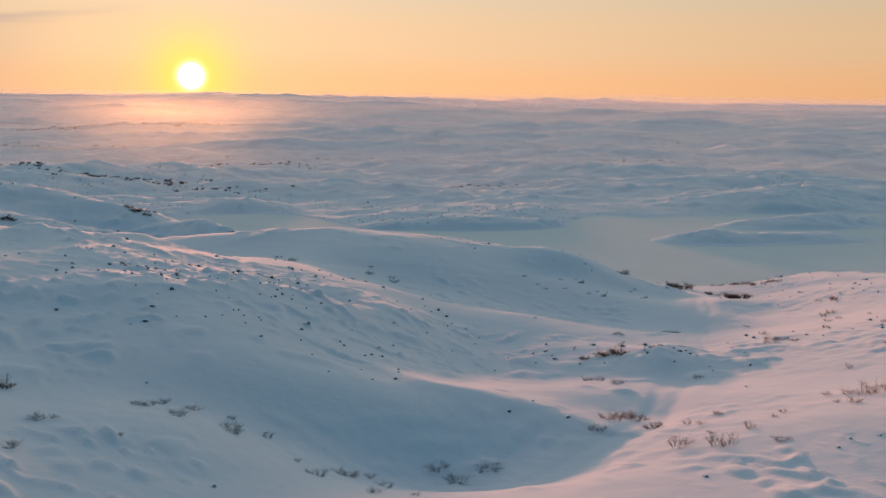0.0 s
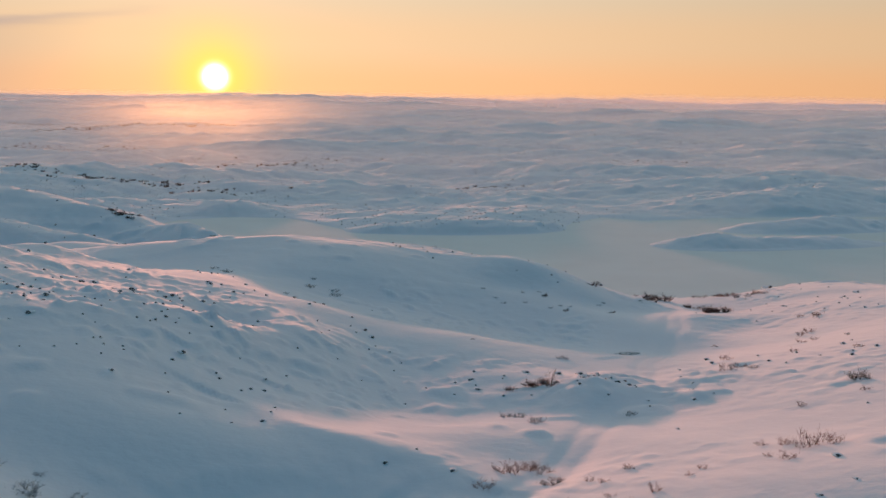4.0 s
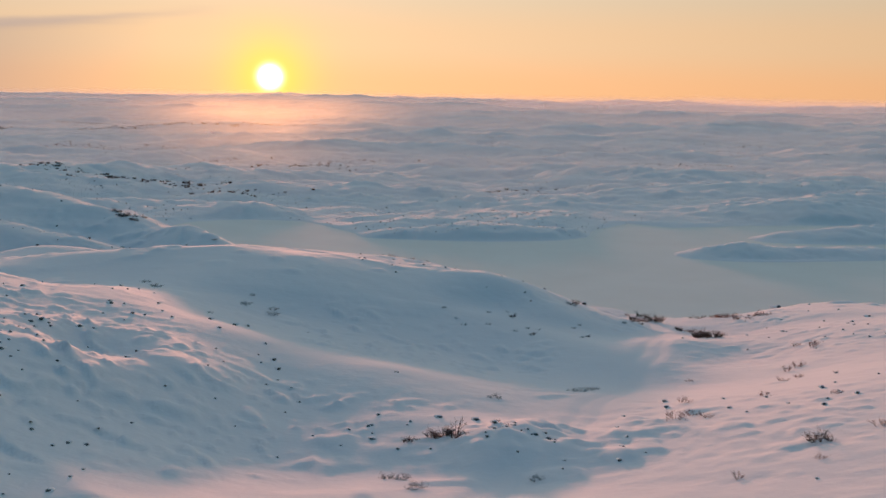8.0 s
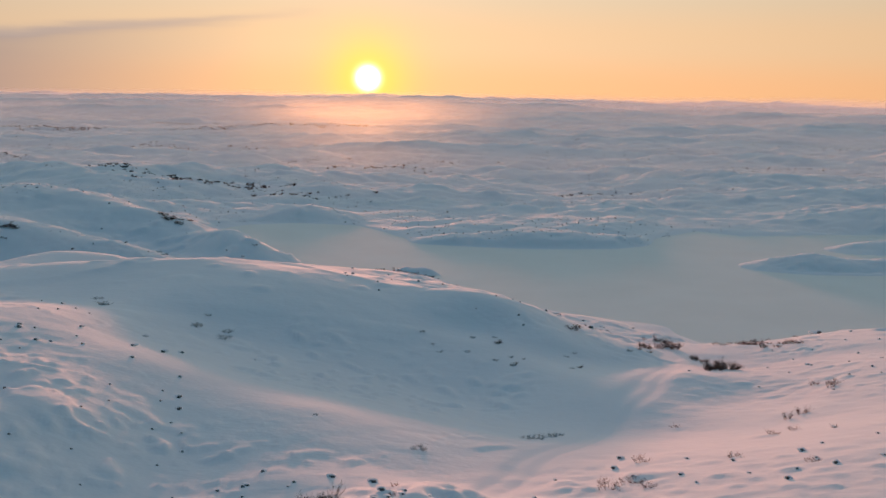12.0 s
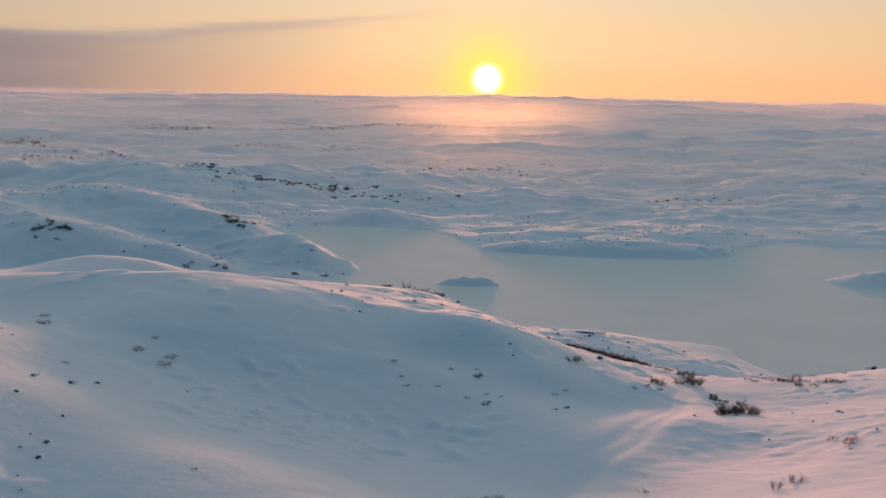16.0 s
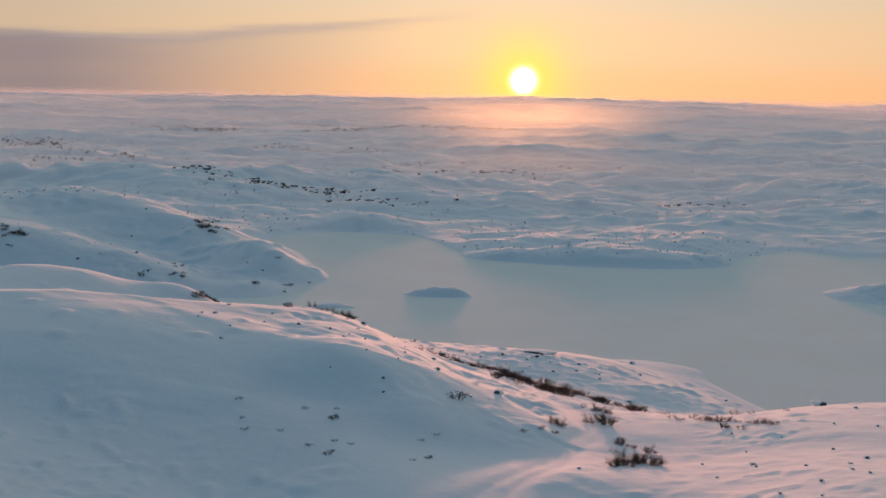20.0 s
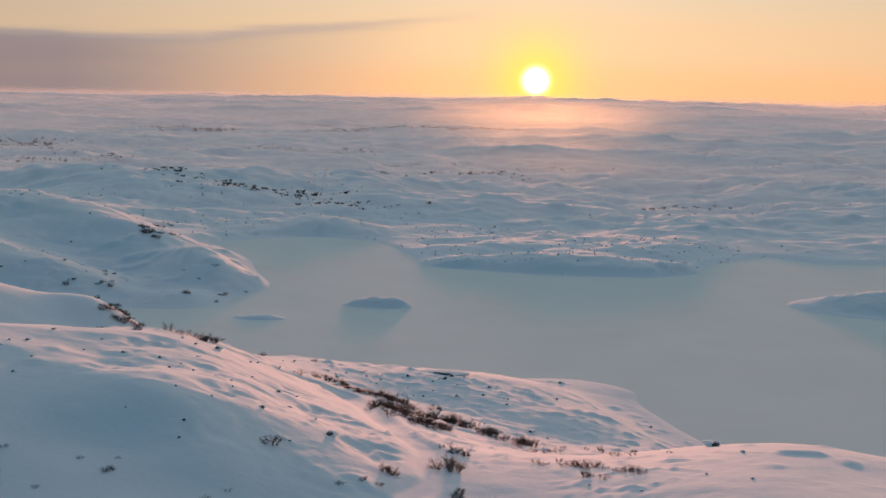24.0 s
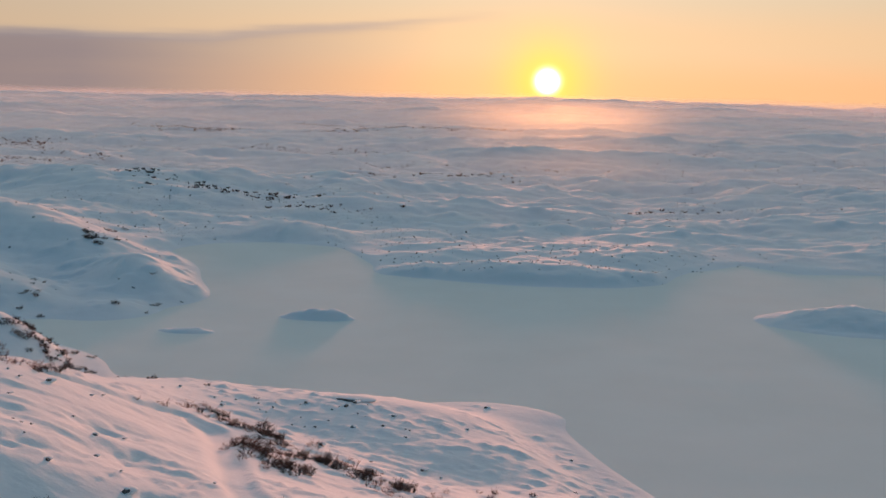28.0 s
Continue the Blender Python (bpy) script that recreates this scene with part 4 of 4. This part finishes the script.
# smaller stones strewn over the windblown crests
STONY = [(-52, 74, 16, 9, -10, 30), (-50, 62, 15, 6, -6, 50), (-42, 72, 9, 8, 0, 22), (-38, 88, 12, 7, -20, 14), (-6, 53.5, 4.5, 3, 0, 22), (-44, 50, 14, 6, 0, 14), (24, 60, 16, 16, 40, 26), (44, 100, 14, 14, 0, 20), (2, 136, 18, 8, -20, 22), (20, 190, 22, 10, -10, 26),
         (-70, 345, 26, 10, -38, 24), (-90, 300, 24, 14, 0, 26), (-14, 60, 6, 5, 0, 14), (-10, 12, 14, 10, 0, 10), (50, 346, 34, 7, -8, 26)]


def patch(cx, cy, rx, ry, turn, count, seed):
    rnd = random.Random(seed)
    c, s = math.cos(radians(turn)), math.sin(radians(turn))
    out = []
    for _ in range(count):
        u, v = rnd.gauss(0, 0.55) * rx, rnd.gauss(0, 0.55) * ry
        out.append((cx + c * u - s * v, cy + s * u + c * v))
    return out


def strewn(patches, seed, least, most):
    rnd = random.Random(seed)
    return [(x, y, least + (most - least) * rnd.random() ** 2) for k, row in enumerate(patches) for x, y in patch(*row, seed + k)]


scattered([boulder(s, "small_stone") for s in (51, 52, 53, 54)], strewn(STONY, 900, 0.3, 0.75), -0.12, "small dark stone capped with snow on the tundra", "stone", "small stones", 0.8, 1.3, 6, 0.5)

# willow thickets, dwarf birches and shrubs furred with rime
willow_kinds = [shrub("willow_shrub", s, 6, 8, 1.05, 0.74, 0.0075, 11, BARK, TWIG) for s in (1, 2, 3, 4)]
BELTS = [(-29, 231, 11, 3.2, -32, 50), (-38, 240, 9, 3.0, -40, 30), (33, 123, 3.0, 1.6, 0, 3)]
GULLY = [(9.3, 178), (12.7, 176.8), (17.2, 172.7), (20.3, 171), (22.3, 167.7), (26.4, 164.5), (29.8, 164.2), (32.3, 163.8), (35, 162), (38, 159)]
BANK = [(20.6, 163), (22, 160), (24.7, 155.5), (27.6, 154)]


def along(line, count, spread, least, most, seed):
    """Places strewn close along a line, thicker in some stretches than in others."""
    rnd = random.Random(seed)
    out = []
    while len(out) < count:
        k = rnd.random() * (len(line) - 1)
        if rnd.random() > 0.45 + 0.55 * math.sin(k * 4.1 + 0.6) ** 2:
            continue
        (ax, ay), (bx, by) = line[int(k)], line[int(k) + 1]
        f = k - int(k)
        out.append((ax + (bx - ax) * f + rnd.gauss(0, spread), ay + (by - ay) * f + rnd.gauss(0, spread), rnd.uniform(least, most)))
    return out


scattered(willow_kinds, WILLOWS + strewn(BELTS, 600, 0.5, 1.4) + along(GULLY, 48, 0.8, 0.5, 1.6, 61) + along(BANK, 26, 0.9, 0.5, 1.5, 62), 0.0, "dense dark leafless willow shrub standing in snow", "shrub", "willow shrubs", 0.85, 1.15, 7)
birch_kinds = [shrub("dwarf_birch", s, 6, 4, 1.0, 0.58, 0.006, 9, RED_BARK, RED_TWIG) for s in (11, 12, 13)]
SADDLE = [(38, 136), (41, 133.5), (44, 130), (47.5, 127)]
scattered(birch_kinds, BIRCHES + along(SADDLE, 18, 0.35, 0.5, 1.1, 63) + along(GULLY, 22, 1.1, 0.5, 1.3, 64) + along(BANK, 22, 1.3, 0.5, 1.3, 65), 0.0, "sparse reddish-brown dwarf birch poking through snow", "shrub", "dwarf birches", 0.75, 1.3, 9)
rimed_kinds = [shrub("rimed_shrub", s, 6, 6, 1.05, 0.42, 0.007, 10, RIME_BARK, RIME_TWIG) for s in (21, 22, 23)]
scattered(rimed_kinds, [(x, y, 1.15 * s) for x, y, s in RIMED], 0.0, "low grey shrub furred with rime, half drifted over", "shrub", "rimed shrubs", 0.7, 1.1, 13)


def from_arrays(name, verts, faces, mat):
    me = bpy.data.meshes.new(name)
    me.from_pydata(verts, [], faces)
    me.materials.append(mat)
    return new(name, me)


def tufts(name, spots, mat, label, seed):
    """Far scrub: every tuft a fan of a few bent blades of brush."""
    rnd = random.Random(seed)
    verts, faces = [], []
    for x, y, z, s in spots:
        for _ in range(7):
            a, lean, w = rnd.uniform(0, 6.28), rnd.uniform(0.15, 0.6) * s, rnd.uniform(0.10, 0.2) * s
            h = rnd.uniform(0.3, 0.65) * s
            ca, sa = math.cos(a), math.sin(a)
            bx, by = x + ca * 0.2 * s, y + sa * 0.2 * s
            k = len(verts)
            verts += [(bx - sa * w, by + ca * w, z - 0.2), (bx + sa * w, by - ca * w, z - 0.2),
                      (bx + ca * lean * 0.5 + sa * w, by + sa * lean * 0.5 - ca * w, z + h * 0.6), (bx + ca * lean, by + sa * lean, z + h),
                      (bx + ca * (lean * 0.5 + w), by + sa * (lean * 0.5 + w), z + h * 0.5)]
            faces += [(k, k + 1, k + 2, k + 3), (k, k + 4, k + 3), (k + 1, k + 4, k + 3)]
    return tagged(from_arrays(name, verts, faces, mat), label, "scrub", kind="stuff")


def on_ground(xs, ys):
    return height(np.array(xs, float), np.array(ys, float))


far_spots = []
THICKETS = [
    (-475, 1166, 37, 12, 0, 42), (-402, 1041, 33, 11, 0, 42), (-339, 849, 27, 9, 0, 42), (-292, 818, 25, 8, 0, 42),
    (-293, 734, 23, 8, 0, 42), (-289, 897, 28, 9, 0, 42), (-335, 1089, 33, 11, 0, 42), (-220, 1111, 33, 11, 0, 42),
    (-196, 1104, 33, 11, 0, 42), (-150, 1093, 32, 11, 0, 42), (-75, 894, 26, 9, 0, 42), (-77, 797, 23, 8, 0, 42),
    (-53, 760, 22, 7, 0, 42), (-128, 547, 16, 5, 0, 42), (-83, 510, 15, 5, 0, 42), (-65, 514, 15, 5, 0, 42),
]
OUTCROPS = [
    (-41, 490, 14, 5, 0, 42), (96, 586, 17, 6, 0, 42), (208, 795, 23, 8, 0, 42), (-24, 807, 23, 8, 0, 42),
    (12, 769, 22, 7, 0, 42), (46, 906, 26, 9, 0, 42), (-105, 537, 17, 6, 0, 42), (-203, 1109, 35, 12, 0, 42),
    (531, 1207, 41, 14, 0, 42), (317, 850, 29, 10, 0, 42),
]
thick_spots = []
for k, (cx, cy, rx, ry, turn, count) in enumerate(THICKETS + OUTCROPS):
    thick_spots += patch(cx, cy, rx * 1.7, ry * 1.3, turn, count, 400 + k)
# birch woods on the far slopes
woods = []
WOODS = [(-527, 1700, 61, 44, 0, 70), (-435, 1625, 58, 41, 0, 70), (-236, 1611, 56, 40, 0, 70), (-155, 1599, 55, 39, 0, 70), (-73, 1559, 53, 38, 0, 70), (-36, 1733, 59, 42, 0, 70), (-474, 1162, 43, 31, 0, 70), (-351, 2033, 71, 51, 0, 70), (-238, 1610, 57, 41, 0, 70), (-419, 1627, 59, 42, 0, 70)]
for k, row in enumerate(WOODS):
    woods += patch(*row[:5], 120, 460 + k)
rnd = random.Random(77)
wx, wy = np.array(woods).T
tufts("far_woods", [(x, y, z, rnd.uniform(1.2, 2.8)) for x, y, z in zip(wx, wy, on_ground(wx, wy))], TWIG, "brown belt of leafless birch wood in far hills", 41)
loose = []
while len(loose) < 12500:
    y = 330 + 1000 * rnd.random() ** 1.6
    x = rnd.uniform(-0.46, 0.62) * (y + 60)
    loose.append((x, y))
lx, ly = np.array(loose).T
dense = layers(lx, ly, 70, 3, 303)
west_x, west_y = np.array([(rnd.uniform(-190, -48), rnd.uniform(225, 400)) for _ in range(420)]).T
far_spots += [(x, y) for x, y in zip(west_x[layers(west_x, west_y, 40, 3, 305) > 0.3], west_y[layers(west_x, west_y, 40, 3, 305) > 0.3])]
keep = (dense > 0.15) & (ly > far_shore(lx) + 4)
far_spots += list(zip(lx[keep], ly[keep]))
fx, fy = np.array(far_spots).T
fz = on_ground(fx, fy)
tx, ty = np.array(thick_spots).T
tufts("far_scrub", [(x, y, z, (0.20 + 0.6 * rnd.random() ** 2) * (0.25 + y / 700)) for x, y, z in zip(fx, fy, fz)] + [(x, y, z, 0.5 + 1.7 * rnd.random() ** 2) for x, y, z in zip(tx, ty, on_ground(tx, ty))], TWIG, "dark leafless scrub dotted over far snowy hills", 31)
